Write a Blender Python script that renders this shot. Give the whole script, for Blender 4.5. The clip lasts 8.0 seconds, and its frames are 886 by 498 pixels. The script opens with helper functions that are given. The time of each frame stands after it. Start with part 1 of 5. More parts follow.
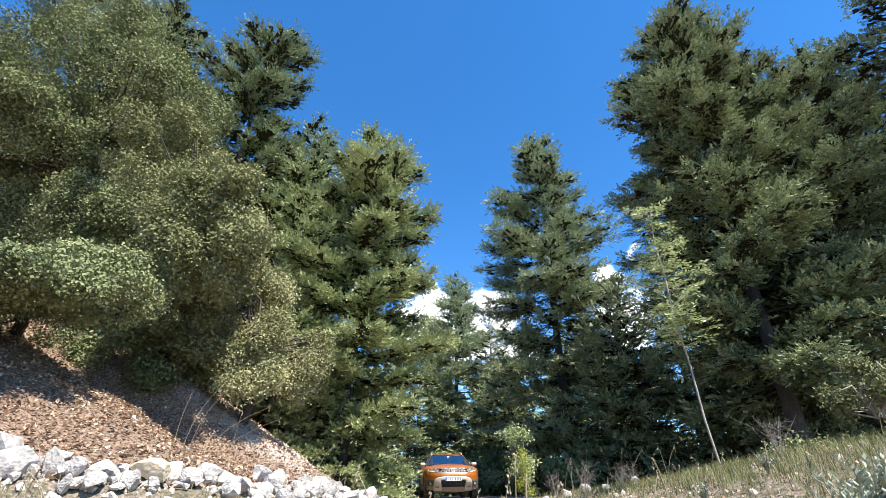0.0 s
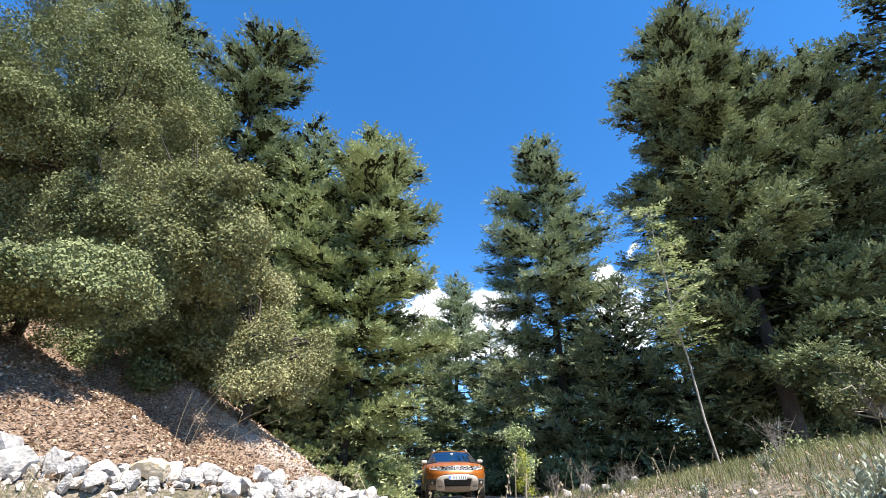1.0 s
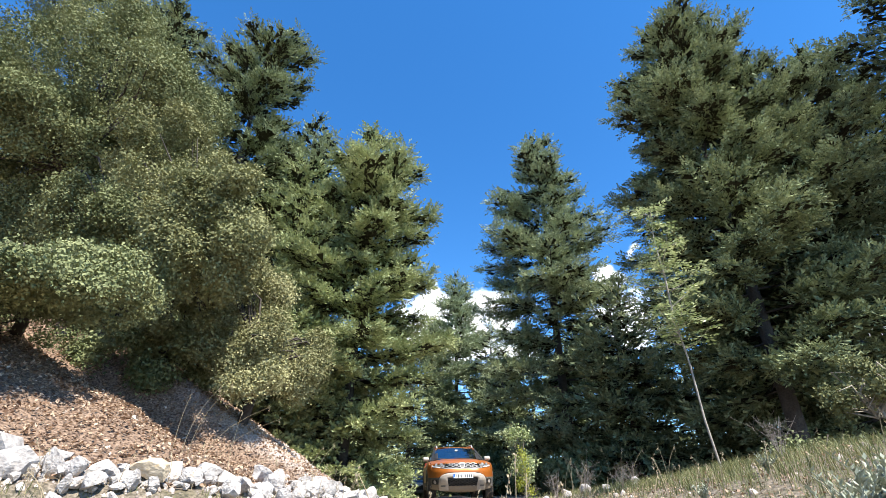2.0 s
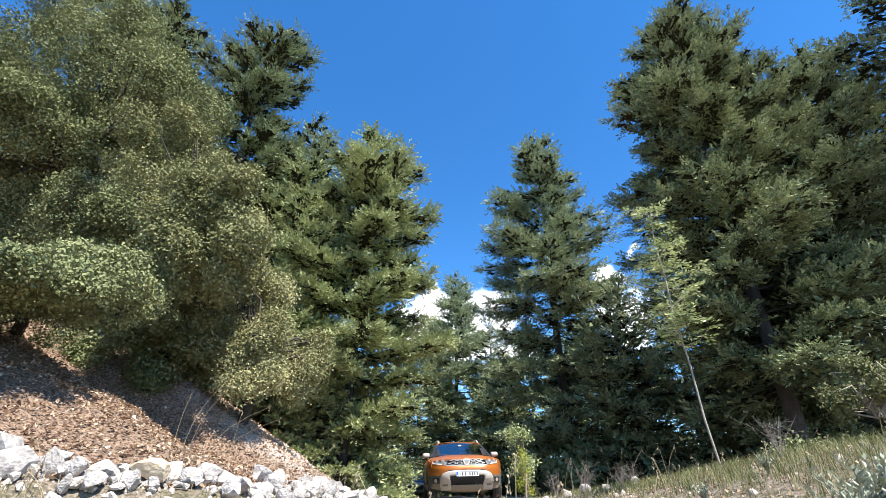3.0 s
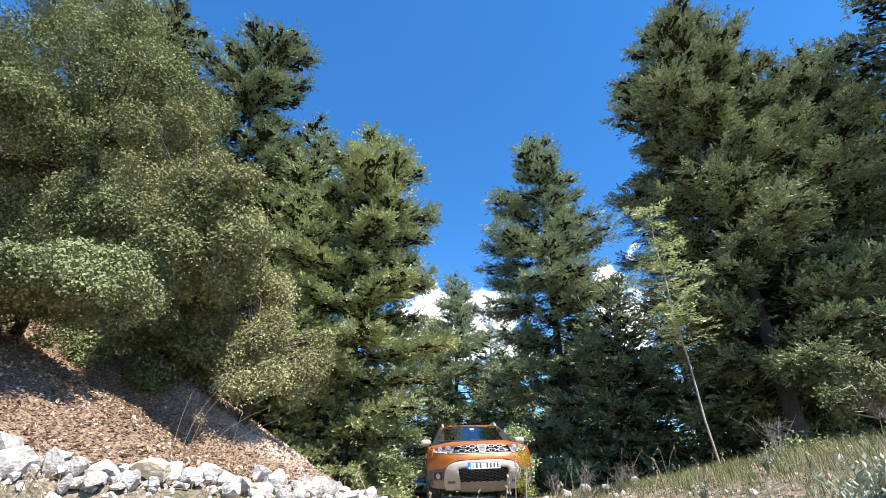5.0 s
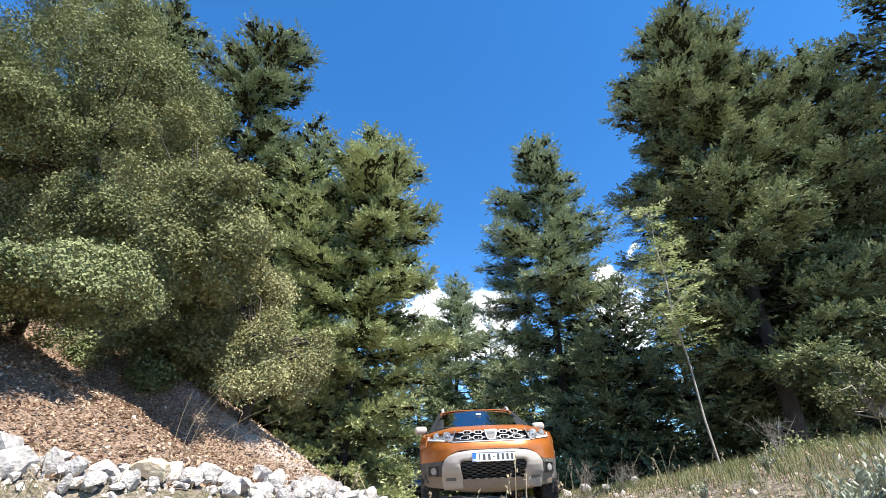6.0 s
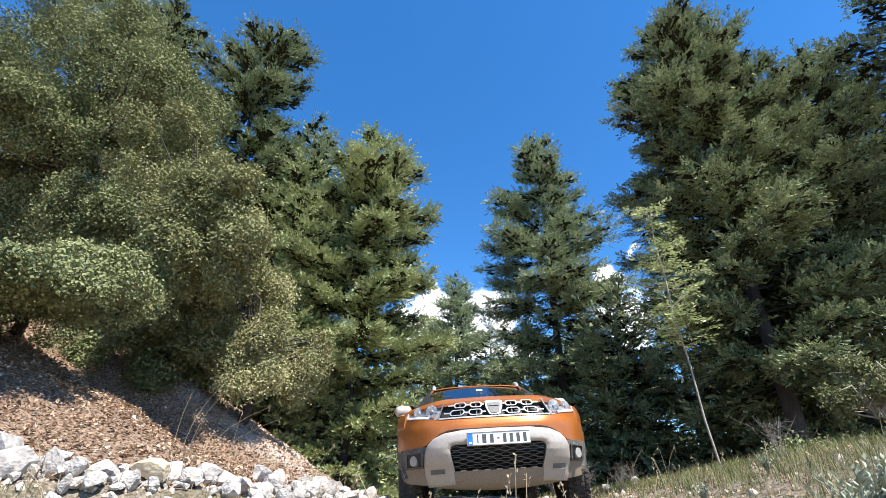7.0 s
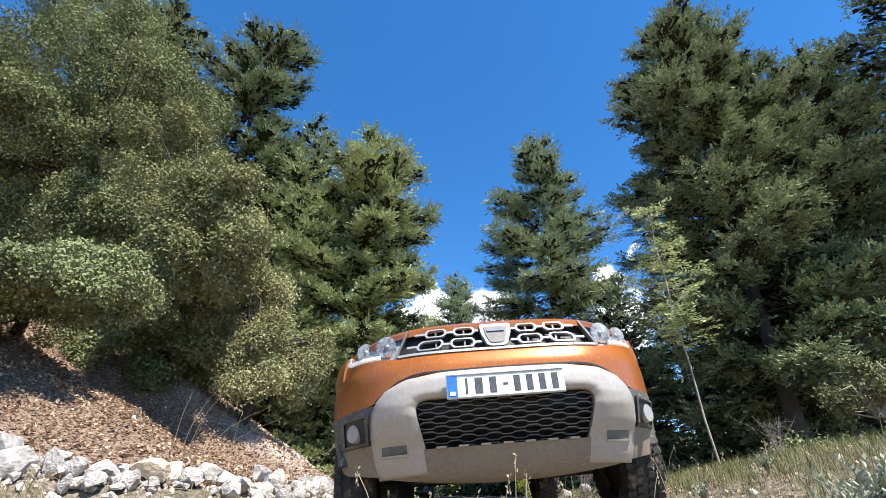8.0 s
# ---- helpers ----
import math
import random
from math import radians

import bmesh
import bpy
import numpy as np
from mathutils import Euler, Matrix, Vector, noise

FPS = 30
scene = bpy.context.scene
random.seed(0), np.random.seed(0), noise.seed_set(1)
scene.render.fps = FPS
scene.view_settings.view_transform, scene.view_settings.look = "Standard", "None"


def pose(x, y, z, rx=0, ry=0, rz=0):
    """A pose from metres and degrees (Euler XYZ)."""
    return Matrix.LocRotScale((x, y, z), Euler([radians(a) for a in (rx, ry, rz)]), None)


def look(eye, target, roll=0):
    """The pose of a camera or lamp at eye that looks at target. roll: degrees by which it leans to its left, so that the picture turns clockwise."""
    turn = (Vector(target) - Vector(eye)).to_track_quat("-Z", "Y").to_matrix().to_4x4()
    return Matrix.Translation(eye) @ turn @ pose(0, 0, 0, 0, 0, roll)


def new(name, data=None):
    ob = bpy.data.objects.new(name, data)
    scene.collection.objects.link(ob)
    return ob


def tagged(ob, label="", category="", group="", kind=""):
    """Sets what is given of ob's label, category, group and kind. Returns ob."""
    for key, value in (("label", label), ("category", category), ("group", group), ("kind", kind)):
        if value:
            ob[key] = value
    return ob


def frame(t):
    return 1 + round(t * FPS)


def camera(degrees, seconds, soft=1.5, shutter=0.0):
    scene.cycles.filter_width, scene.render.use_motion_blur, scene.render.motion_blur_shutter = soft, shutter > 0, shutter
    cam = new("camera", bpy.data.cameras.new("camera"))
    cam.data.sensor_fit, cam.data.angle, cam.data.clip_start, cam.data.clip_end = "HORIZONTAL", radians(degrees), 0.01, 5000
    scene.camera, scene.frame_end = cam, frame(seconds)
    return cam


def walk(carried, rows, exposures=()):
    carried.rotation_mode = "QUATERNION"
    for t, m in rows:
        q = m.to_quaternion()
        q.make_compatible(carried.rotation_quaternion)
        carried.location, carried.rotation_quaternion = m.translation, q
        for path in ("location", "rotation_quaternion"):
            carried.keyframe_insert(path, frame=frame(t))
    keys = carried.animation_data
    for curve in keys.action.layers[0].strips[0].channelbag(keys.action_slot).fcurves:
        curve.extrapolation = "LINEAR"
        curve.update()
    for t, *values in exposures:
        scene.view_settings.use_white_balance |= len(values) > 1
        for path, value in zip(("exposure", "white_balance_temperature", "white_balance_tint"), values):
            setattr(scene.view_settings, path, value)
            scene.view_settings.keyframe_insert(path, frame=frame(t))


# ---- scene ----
cam = camera(88.1, 8.0, soft=0.6, shutter=0.12)
EYE = pose(0, 0, 0.20, 118, 0, 0)
walk(cam, [(0.0, EYE), (8.0, EYE)], exposures=[(0.0, 1.15), (4.5, 1.13), (6.5, 1.08), (8.0, 0.98)])

# ---------------------------------------------------------------- world and sun
SUN_WAY = Vector((0.33, -0.40, 0.855)).normalized()      # towards the sun
sun_data = bpy.data.lights.new("sun", "SUN")
sun_data.energy, sun_data.angle, sun_data.color = 5.0, radians(0.53), (1.0, 0.95, 0.86)
sun = new("sun", sun_data)
sun.matrix_world = look(SUN_WAY * 60, (0, 0, 0))

world = bpy.data.worlds.new("world")
scene.world = world
world.use_nodes = True
wn, wl = world.node_tree.nodes, world.node_tree.links
sky = wn.new("ShaderNodeTexSky")
sky.sky_type, sky.sun_disc = "NISHITA", False
sky.sun_elevation = math.asin(SUN_WAY.z)
sky.sun_rotation = math.atan2(SUN_WAY.x, SUN_WAY.y)
sky.altitude, sky.air_density, sky.dust_density, sky.ozone_density = 1100, 1.0, 0.0, 5.0
wback = wn["Background"]
wback.inputs["Strength"].default_value = 0.14


def clouds():
    """Cumulus low over the horizon, in the sky itself: soft heaps broken by noise."""
    co = wn.new("ShaderNodeTexCoord")
    no = wn.new("ShaderNodeTexNoise")
    no.inputs["Scale"].default_value, no.inputs["Detail"].default_value = 11.0, 8.0
    no.inputs["Roughness"].default_value = 0.58
    wl.new(co.outputs["Generated"], no.inputs["Vector"])
    total = None
    for way, size, amount in (((-0.02, 0.93, 0.31), 0.115, 1.12), ((0.115, 0.93, 0.345), 0.085, 1.05), ((0.05, 0.93, 0.27), 0.15, 1.0),
                              ((0.36, 0.85, 0.30), 0.085, 0.98), ((0.335, 0.84, 0.385), 0.05, 0.82), ((0.40, 0.84, 0.44), 0.045, 0.78),
                              ((0.72, 0.66, 0.24), 0.16, 1.0), ((-0.6, -0.7, 0.3), 0.25, 1.0), ((0.5, -0.8, 0.25), 0.2, 1.0)):
        d = wn.new("ShaderNodeVectorMath")
        d.operation = "DISTANCE"
        d.inputs[1].default_value = Vector(way).normalized()
        wl.new(co.outputs["Generated"], d.inputs[0])
        m = wn.new("ShaderNodeMapRange")
        m.inputs["From Min"].default_value, m.inputs["From Max"].default_value = size * 1.35, size * 0.25
        m.inputs["To Min"].default_value, m.inputs["To Max"].default_value = 0.0, amount
        wl.new(d.outputs["Value"], m.inputs["Value"])
        if total is None:
            total = m.outputs[0]
        else:
            a = wn.new("ShaderNodeMath")
            a.operation = "MAXIMUM"
            wl.new(total, a.inputs[0])
            wl.new(m.outputs[0], a.inputs[1])
            total = a.outputs[0]
    mul = wn.new("ShaderNodeMath")
    mul.operation = "MULTIPLY_ADD"
    wl.new(no.outputs["Fac"], mul.inputs[0])
    mul.inputs[1].default_value = 2.3
    mul.inputs[2].default_value = -1.42
    add = wn.new("ShaderNodeMath")
    add.operation = "ADD"
    wl.new(mul.outputs[0], add.inputs[0])
    wl.new(total, add.inputs[1])
    ramp = wn.new("ShaderNodeMapRange")
    ramp.interpolation_type = "SMOOTHSTEP"
    ramp.inputs["From Min"].default_value, ramp.inputs["From Max"].default_value = 0.30, 0.62
    wl.new(add.outputs[0], ramp.inputs["Value"])
    mix = wn.new("ShaderNodeMix")
    mix.data_type = "RGBA"
    wl.new(ramp.outputs[0], mix.inputs[0])
    hs = wn.new("ShaderNodeHueSaturation")
    hs.inputs["Saturation"].default_value = 1.24
    wl.new(sky.outputs[0], hs.inputs["Color"])
    wl.new(hs.outputs[0], mix.inputs[6])
    mix.inputs[7].default_value = (8.0, 8.2, 8.6, 1)
    wl.new(mix.outputs[2], wback.inputs["Color"])


clouds()

# ---------------------------------------------------------------- materials


def material(name, a, b, rough=0.7, scale=8.0, fine=60.0, bump=0.3, metal=0.0, coat=0.0, thin=0.0, random=0.0, spec=0.5, third=None, dist=0.01):
    """Two colours mixed by noise at two scales, with relief; thin: share of light that passes through (leaves); random: spread of
    tone from piece to piece; third: a further colour in sparse spots."""
    m = bpy.data.materials.new(name)
    m.use_nodes = True
    n, l = m.node_tree.nodes, m.node_tree.links
    p = n["Principled BSDF"]
    co = n.new("ShaderNodeTexCoord")
    big, small = n.new("ShaderNodeTexNoise"), n.new("ShaderNodeTexNoise")
    for q, s, d in ((big, scale, 3), (small, fine, 5)):
        q.inputs["Scale"].default_value, q.inputs["Detail"].default_value = s, d
        l.new(co.outputs["Object"], q.inputs["Vector"])
    add = n.new("ShaderNodeMath")
    add.operation = "MULTIPLY_ADD"
    add.inputs[1].default_value = 0.5
    l.new(small.outputs["Fac"], add.inputs[0])
    half = n.new("ShaderNodeMath")
    half.operation = "MULTIPLY"
    half.inputs[1].default_value = 0.5
    l.new(big.outputs["Fac"], half.inputs[0])
    l.new(half.outputs[0], add.inputs[2])
    sharp = n.new("ShaderNodeMapRange")
    sharp.inputs["From Min"].default_value, sharp.inputs["From Max"].default_value = 0.36, 0.64
    l.new(add.outputs[0], sharp.inputs["Value"])
    fac = sharp.outputs[0]
    if random:
        g = n.new("ShaderNodeNewGeometry")
        r = n.new("ShaderNodeMath")
        r.operation = "MULTIPLY_ADD"
        r.inputs[1].default_value, r.inputs[2].default_value = random, -random / 2
        l.new(g.outputs["Random Per Island"], r.inputs[0])
        s = n.new("ShaderNodeMath")
        s.operation, s.use_clamp = "ADD", True
        l.new(fac, s.inputs[0])
        l.new(r.outputs[0], s.inputs[1])
        fac = s.outputs[0]
    mix = n.new("ShaderNodeMix")
    mix.data_type = "RGBA"
    l.new(fac, mix.inputs[0])
    mix.inputs[6].default_value, mix.inputs[7].default_value = (*a, 1), (*b, 1)
    color = mix.outputs[2]
    if third:
        spot = n.new("ShaderNodeTexNoise")
        spot.inputs["Scale"].default_value, spot.inputs["Detail"].default_value = scale * third[4], 4
        l.new(co.outputs["Object"], spot.inputs["Vector"])
        mr = n.new("ShaderNodeMapRange")
        mr.inputs["From Min"].default_value, mr.inputs["From Max"].default_value = third[3], third[3] + 0.08
        l.new(spot.outputs["Fac"], mr.inputs["Value"])
        m2 = n.new("ShaderNodeMix")
        m2.data_type = "RGBA"
        l.new(mr.outputs[0], m2.inputs[0])
        l.new(color, m2.inputs[6])
        m2.inputs[7].default_value = (*third[:3], 1)
        color = m2.outputs[2]
    l.new(color, p.inputs["Base Color"])
    p.inputs["Roughness"].default_value, p.inputs["Metallic"].default_value = rough, metal
    p.inputs["Coat Weight"].default_value, p.inputs["Specular IOR Level"].default_value = coat, spec
    p.inputs["Coat Roughness"].default_value = 0.12
    if bump:
        bm = n.new("ShaderNodeBump")
        bm.inputs["Strength"].default_value, bm.inputs["Distance"].default_value = bump, dist
        l.new(add.outputs[0], bm.inputs["Height"])
        l.new(bm.outputs[0], p.inputs["Normal"])
    if thin:
        t = n.new("ShaderNodeBsdfTranslucent")
        l.new(color, t.inputs["Color"])
        ms = n.new("ShaderNodeMixShader")
        ms.inputs[0].default_value = thin
        l.new(p.outputs[0], ms.inputs[1])
        l.new(t.outputs[0], ms.inputs[2])
        l.new(ms.outputs[0], n["Material Output"].inputs["Surface"])
    return m


def plain(name, c, rough=0.5, metal=0.0, **more):
    return material(name, tuple(0.86 * v for v in c), tuple(min(1, 1.1 * v) for v in c), rough, 5, 40, 0.05, metal, dist=0.002, **more)


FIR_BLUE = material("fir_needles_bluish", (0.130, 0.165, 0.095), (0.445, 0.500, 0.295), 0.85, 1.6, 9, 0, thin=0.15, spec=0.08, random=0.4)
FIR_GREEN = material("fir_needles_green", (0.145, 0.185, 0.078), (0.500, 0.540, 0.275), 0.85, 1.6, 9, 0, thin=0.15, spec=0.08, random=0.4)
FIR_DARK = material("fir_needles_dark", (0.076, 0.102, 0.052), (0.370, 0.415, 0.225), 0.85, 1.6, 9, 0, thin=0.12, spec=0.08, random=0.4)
OAK_LEAF = material("oak_leaves_olive", (0.085, 0.108, 0.042), (0.300, 0.320, 0.155), 0.7, 0.8, 9, 0, thin=0.08, spec=0.15, random=0.5)
OAK_OLD = material("oak_leaves_dry_olive", (0.100, 0.112, 0.042), (0.320, 0.318, 0.152), 0.7, 0.8, 9, 0, thin=0.08, spec=0.15, random=0.5)
JUNIPER = material("juniper_scales", (0.160, 0.165, 0.070), (0.460, 0.440, 0.230), 0.7, 1.2, 9, 0, thin=0.08, spec=0.15, random=0.5)
YOUNG_LEAF = material("young_ash_leaves", (0.200, 0.255, 0.090), (0.500, 0.540, 0.290), 0.45, 1, 9, 0, thin=0.30, random=1.0)
YELLOW_LEAF = material("yellow_leaves", (0.22, 0.26, 0.03), (0.42, 0.42, 0.06), 0.5, 1, 9, 0, thin=0.35, random=1.0)
SAGE_LEAF = material("grey_felted_leaves", (0.20, 0.225, 0.155), (0.40, 0.42, 0.315), 0.75, 3, 30, 0, thin=0.12, random=1.0)
BARK = material("fir_bark", (0.030, 0.024, 0.020), (0.080, 0.066, 0.056), 0.9, 4, 30, 0.8, dist=0.03)
PALE_BARK = material("pale_bark", (0.22, 0.19, 0.15), (0.42, 0.37, 0.30), 0.85, 6, 60, 0.5, dist=0.006)
# Near-black colour that stands in for the shade inside fir boughs.
BOUGH_SHADE = material("bough_shade_fill", (0.020, 0.021, 0.013), (0.050, 0.046, 0.030), 0.9, 3, 20, 0, spec=0.05, random=0.5)
TWIG = material("dead_twigs", (0.16, 0.13, 0.11), (0.36, 0.31, 0.27), 0.9, 6, 60, 0.3)
LITTER = material("dry_leaf_litter", (0.16, 0.088, 0.050), (0.52, 0.375, 0.255), 0.8, 1.3, 14, 0, thin=0.1, random=1.3, third=(0.60, 0.52, 0.43, 0.60, 7))
GRASS = material("short_grass", (0.095, 0.120, 0.036), (0.26, 0.255, 0.105), 0.6, 2, 20, 0, thin=0.3, random=0.9)
STRAW = material("dry_grass_stalks", (0.27, 0.205, 0.115), (0.52, 0.43, 0.275), 0.7, 3, 30, 0, thin=0.15, random=0.8)
ROCK = material("white_limestone", (0.27, 0.245, 0.225), (0.57, 0.53, 0.49), 0.9, 2.0, 9, 1.0, third=(0.47, 0.37, 0.27, 0.60, 0.7), dist=0.03)
TAN_ROCK = material("tan_limestone", (0.42, 0.33, 0.22), (0.60, 0.50, 0.36), 0.9, 2.0, 9, 0.8, third=(0.52, 0.37, 0.20, 0.58, 1.5), dist=0.03)
PEBBLE = material("pale_pebbles", (0.22, 0.18, 0.15), (0.58, 0.51, 0.455), 0.85, 2, 26, 0.3, random=0.8)


def ground_material():
    """Stony soil: grassy by the road, rusty leaf soil on the bank, pale rubble on the spur. The mix follows the lie of the land."""
    m = bpy.data.materials.new("mountain_soil")
    m.use_nodes = True
    n, l = m.node_tree.nodes, m.node_tree.links
    p = n["Principled BSDF"]
    co = n.new("ShaderNodeTexCoord")

    def tex(scale, detail, lo, hi):
        q, r = n.new("ShaderNodeTexNoise"), n.new("ShaderNodeMapRange")
        q.inputs["Scale"].default_value, q.inputs["Detail"].default_value = scale, detail
        l.new(co.outputs["Object"], q.inputs["Vector"])
        r.inputs["From Min"].default_value, r.inputs["From Max"].default_value = lo, hi
        l.new(q.outputs["Fac"], r.inputs["Value"])
        return r.outputs[0], q.outputs["Fac"]

    def mixed(f, a, b):
        x = n.new("ShaderNodeMix")
        x.data_type = "RGBA"
        l.new(f, x.inputs[0])
        for i, v in ((6, a), (7, b)):
            if isinstance(v, tuple):
                x.inputs[i].default_value = (*v, 1)
            else:
                l.new(v, x.inputs[i])
        return x.outputs[2]

    fine, height = tex(38, 6, 0.38, 0.62)
    mid, _ = tex(5, 5, 0.40, 0.62)
    bank = mixed(fine, (0.09, 0.053, 0.033), (0.30, 0.205, 0.14))
    track = mixed(fine, (0.10, 0.078, 0.055), (0.29, 0.24, 0.185))
    green = mixed(fine, (0.060, 0.054, 0.030), (0.18, 0.148, 0.090))
    road = mixed(mid, track, green)
    rubble = mixed(fine, (0.34, 0.275, 0.23), (0.62, 0.535, 0.47))
    where = n.new("ShaderNodeVertexColor")
    where.layer_name = "kind_of_soil"
    sep = n.new("ShaderNodeSeparateColor")
    l.new(where.outputs[0], sep.inputs[0])
    c = mixed(sep.outputs[0], road, bank)
    c = mixed(sep.outputs[1], c, rubble)
    l.new(c, p.inputs["Base Color"])
    p.inputs["Roughness"].default_value = 0.9
    b = n.new("ShaderNodeBump")
    b.inputs["Strength"].default_value, b.inputs["Distance"].default_value = 0.9, 0.03
    l.new(height, b.inputs["Height"])
    l.new(b.outputs[0], p.inputs["Normal"])
    return m


SOIL = ground_material()

# ---------------------------------------------------------------- mesh helpers


def part(name, bm, mat, parent=None, label=""):
    """One bmesh as one mesh object, a part of its parent."""
    me = bpy.data.meshes.new(name)
    bm.to_mesh(me)
    bm.free()
    me.materials.append(mat)
    ob = new(name, me)
    ob.parent = parent
    return tagged(ob, label)


def smooth(ob, degrees=40):
    ob.data.shade_smooth()
    ob.data.set_sharp_from_angle(angle=radians(degrees))
    return ob


def fast_mesh(name, verts, faces, mat):
    """A mesh from arrays: verts (n, 3), faces (m, k)."""
    verts, faces = np.asarray(verts, np.float32), np.asarray(faces, np.int32)
    me = bpy.data.meshes.new(name)
    k = faces.shape[1]
    me.vertices.add(len(verts))
    me.vertices.foreach_set("co", verts.ravel())
    me.loops.add(faces.size)
    me.loops.foreach_set("vertex_index", faces.ravel())
    me.polygons.add(len(faces))
    me.polygons.foreach_set("loop_start", np.arange(len(faces), dtype=np.int32) * k)
    me.update(calc_edges=True)
    me.validate()
    me.materials.append(mat)
    return me


def leaves(name, corners, mat, parent=None, label=""):
    """Loose leaves of three or four corners, (n, k, 3), as one object."""
    corners = np.asarray(corners)
    k = corners.shape[1]
    ob = new(name, fast_mesh(name, corners.reshape(-1, 3), np.arange(len(corners) * k).reshape(-1, k), mat))
    ob.parent = parent
    return tagged(ob, label)


def unit(v):
    return v / np.maximum(np.linalg.norm(v, axis=-1, keepdims=True), 1e-9)


def tubes(name, paths, mat, parent=None, sides=6, label=""):
    """Tapered round stems, each a list of (x, y, z, radius), joined into one mesh."""
    vs, fs, base = [], [], 0
    ring = [(math.cos(a), math.sin(a)) for a in np.linspace(0, 2 * math.pi, sides, endpoint=False)]
    for path in paths:
        pts = np.array([p[:3] for p in path], float)
        way = unit(np.gradient(pts, axis=0))
        side = unit(np.cross(way, (0.31, 0.17, 0.93) if abs(way[0, 2]) < 0.9 else (0.9, 0.3, 0.1)))
        up = np.cross(way, side)
        for i, p in enumerate(path):
            for c, s in ring:
                vs.append(pts[i] + p[3] * (c * side[i] + s * up[i]))
        for i in range(len(path) - 1):
            for j in range(sides):
                k = (j + 1) % sides
                fs.append((base + i * sides + j, base + i * sides + k, base + (i + 1) * sides + k, base + (i + 1) * sides + j))
        base += len(path) * sides
    ob = new(name, fast_mesh(name, vs, fs, mat))
    ob.data.shade_smooth()
    ob.parent = parent
    return tagged(ob, label)


# ---------------------------------------------------------------- the lie of the land


def step(a, b, v):
    t = np.clip((v - a) / (b - a), 0, 1)
    return t * t * (3 - 2 * t)


def ripples(x, y, size, seed):
    """Smooth uneven bumps, about -1 to 1."""
    g = np.random.RandomState(seed)
    r = 0
    for i in range(7):
        a, ph, k = g.uniform(0, 6.28), g.uniform(0, 6.28), g.uniform(0.7, 1.6) / size
        r = r + np.sin((x * np.cos(a) + y * np.sin(a)) * k * 6.28 + ph)
    return r / 4.0


def toe(y):
    """How far left of the camera's line the bank begins."""
    return np.interp(y, [-30, 0, 2, 3.1, 3.8, 4.6, 5.5, 6.3, 7.2, 8.2, 10, 14, 20, 40, 200], [-7, -4.6, -3.5, -2.45, -1.72, -1.22, -0.95, -0.84, -0.80, -0.85, -1.2, -1.8, -2.6, -6, -30])


def height(x, y):
    x, y = np.asarray(x, float), np.asarray(y, float)
    into = toe(y) - x
    face = np.interp(y, [0, 3, 6.0, 6.9, 8.6, 12, 30], [0.34, 0.38, 0.47, 0.63, 0.62, 0.50, 0.30])
    bank = np.maximum(into, 0)
    bank = face * (bank - 0.35 * (1 - np.exp(-bank / 0.35))) * 1.06
    bank = 5.5 * np.tanh(bank / 5.5) + np.interp(y, [-2, 0, 2, 3, 4, 5, 6, 7.2], [0, 0.3, 0.36, 0.36, 0.28, 0.20, 0.12, 0.02]) * step(-0.55, 0.10, into)
    bank = bank - 0.50 * np.exp(-((y - 6.0 - 0.15 * (into - 2)) / 0.55) ** 2) * step(0.7, 1.7, into) * step(5.5, 3.5, into)
    near = step(14, 5, y) * step(-2, 1.5, y)
    verge = np.maximum(x - 1.1, 0)
    verge = near * 0.50 * np.tanh(0.28 * verge) + 0.16 * near * np.exp(-((x - 3.6) / 1.6) ** 2 - ((y - 3.6) / 2.2) ** 2)
    road = np.clip(0.038 * (x - 0.5), -0.09, 0.09)
    ruts = -0.02 * np.exp(-((x + 0.25) / 0.22) ** 2) - 0.015 * np.exp(-((x - 1.4) / 0.2) ** 2)
    rough = 0.014 * ripples(x, y, 0.9, 3) + 0.045 * step(0.1, 1.5, into) * ripples(x, y, 1.3, 5) + 0.018 * step(0, 1, into) * ripples(x, y, 0.4, 6)
    far = 0.02 * np.maximum(np.hypot(x, y) - 45, 0)
    return road + ruts + bank + verge + rough + far


def axis(lo, hi, fine, a, b):
    """Coordinates that are close together from a to b and widen towards lo and hi."""
    mid = np.arange(a, b, fine)
    low, high, s = [], [], fine
    v = a
    s = fine
    while v > lo:
        s *= 1.13
        v -= s
        low.append(v)
    v, s = mid[-1], fine
    while v < hi:
        s *= 1.13
        v += s
        high.append(v)
    return np.array(low[::-1] + list(mid) + high)


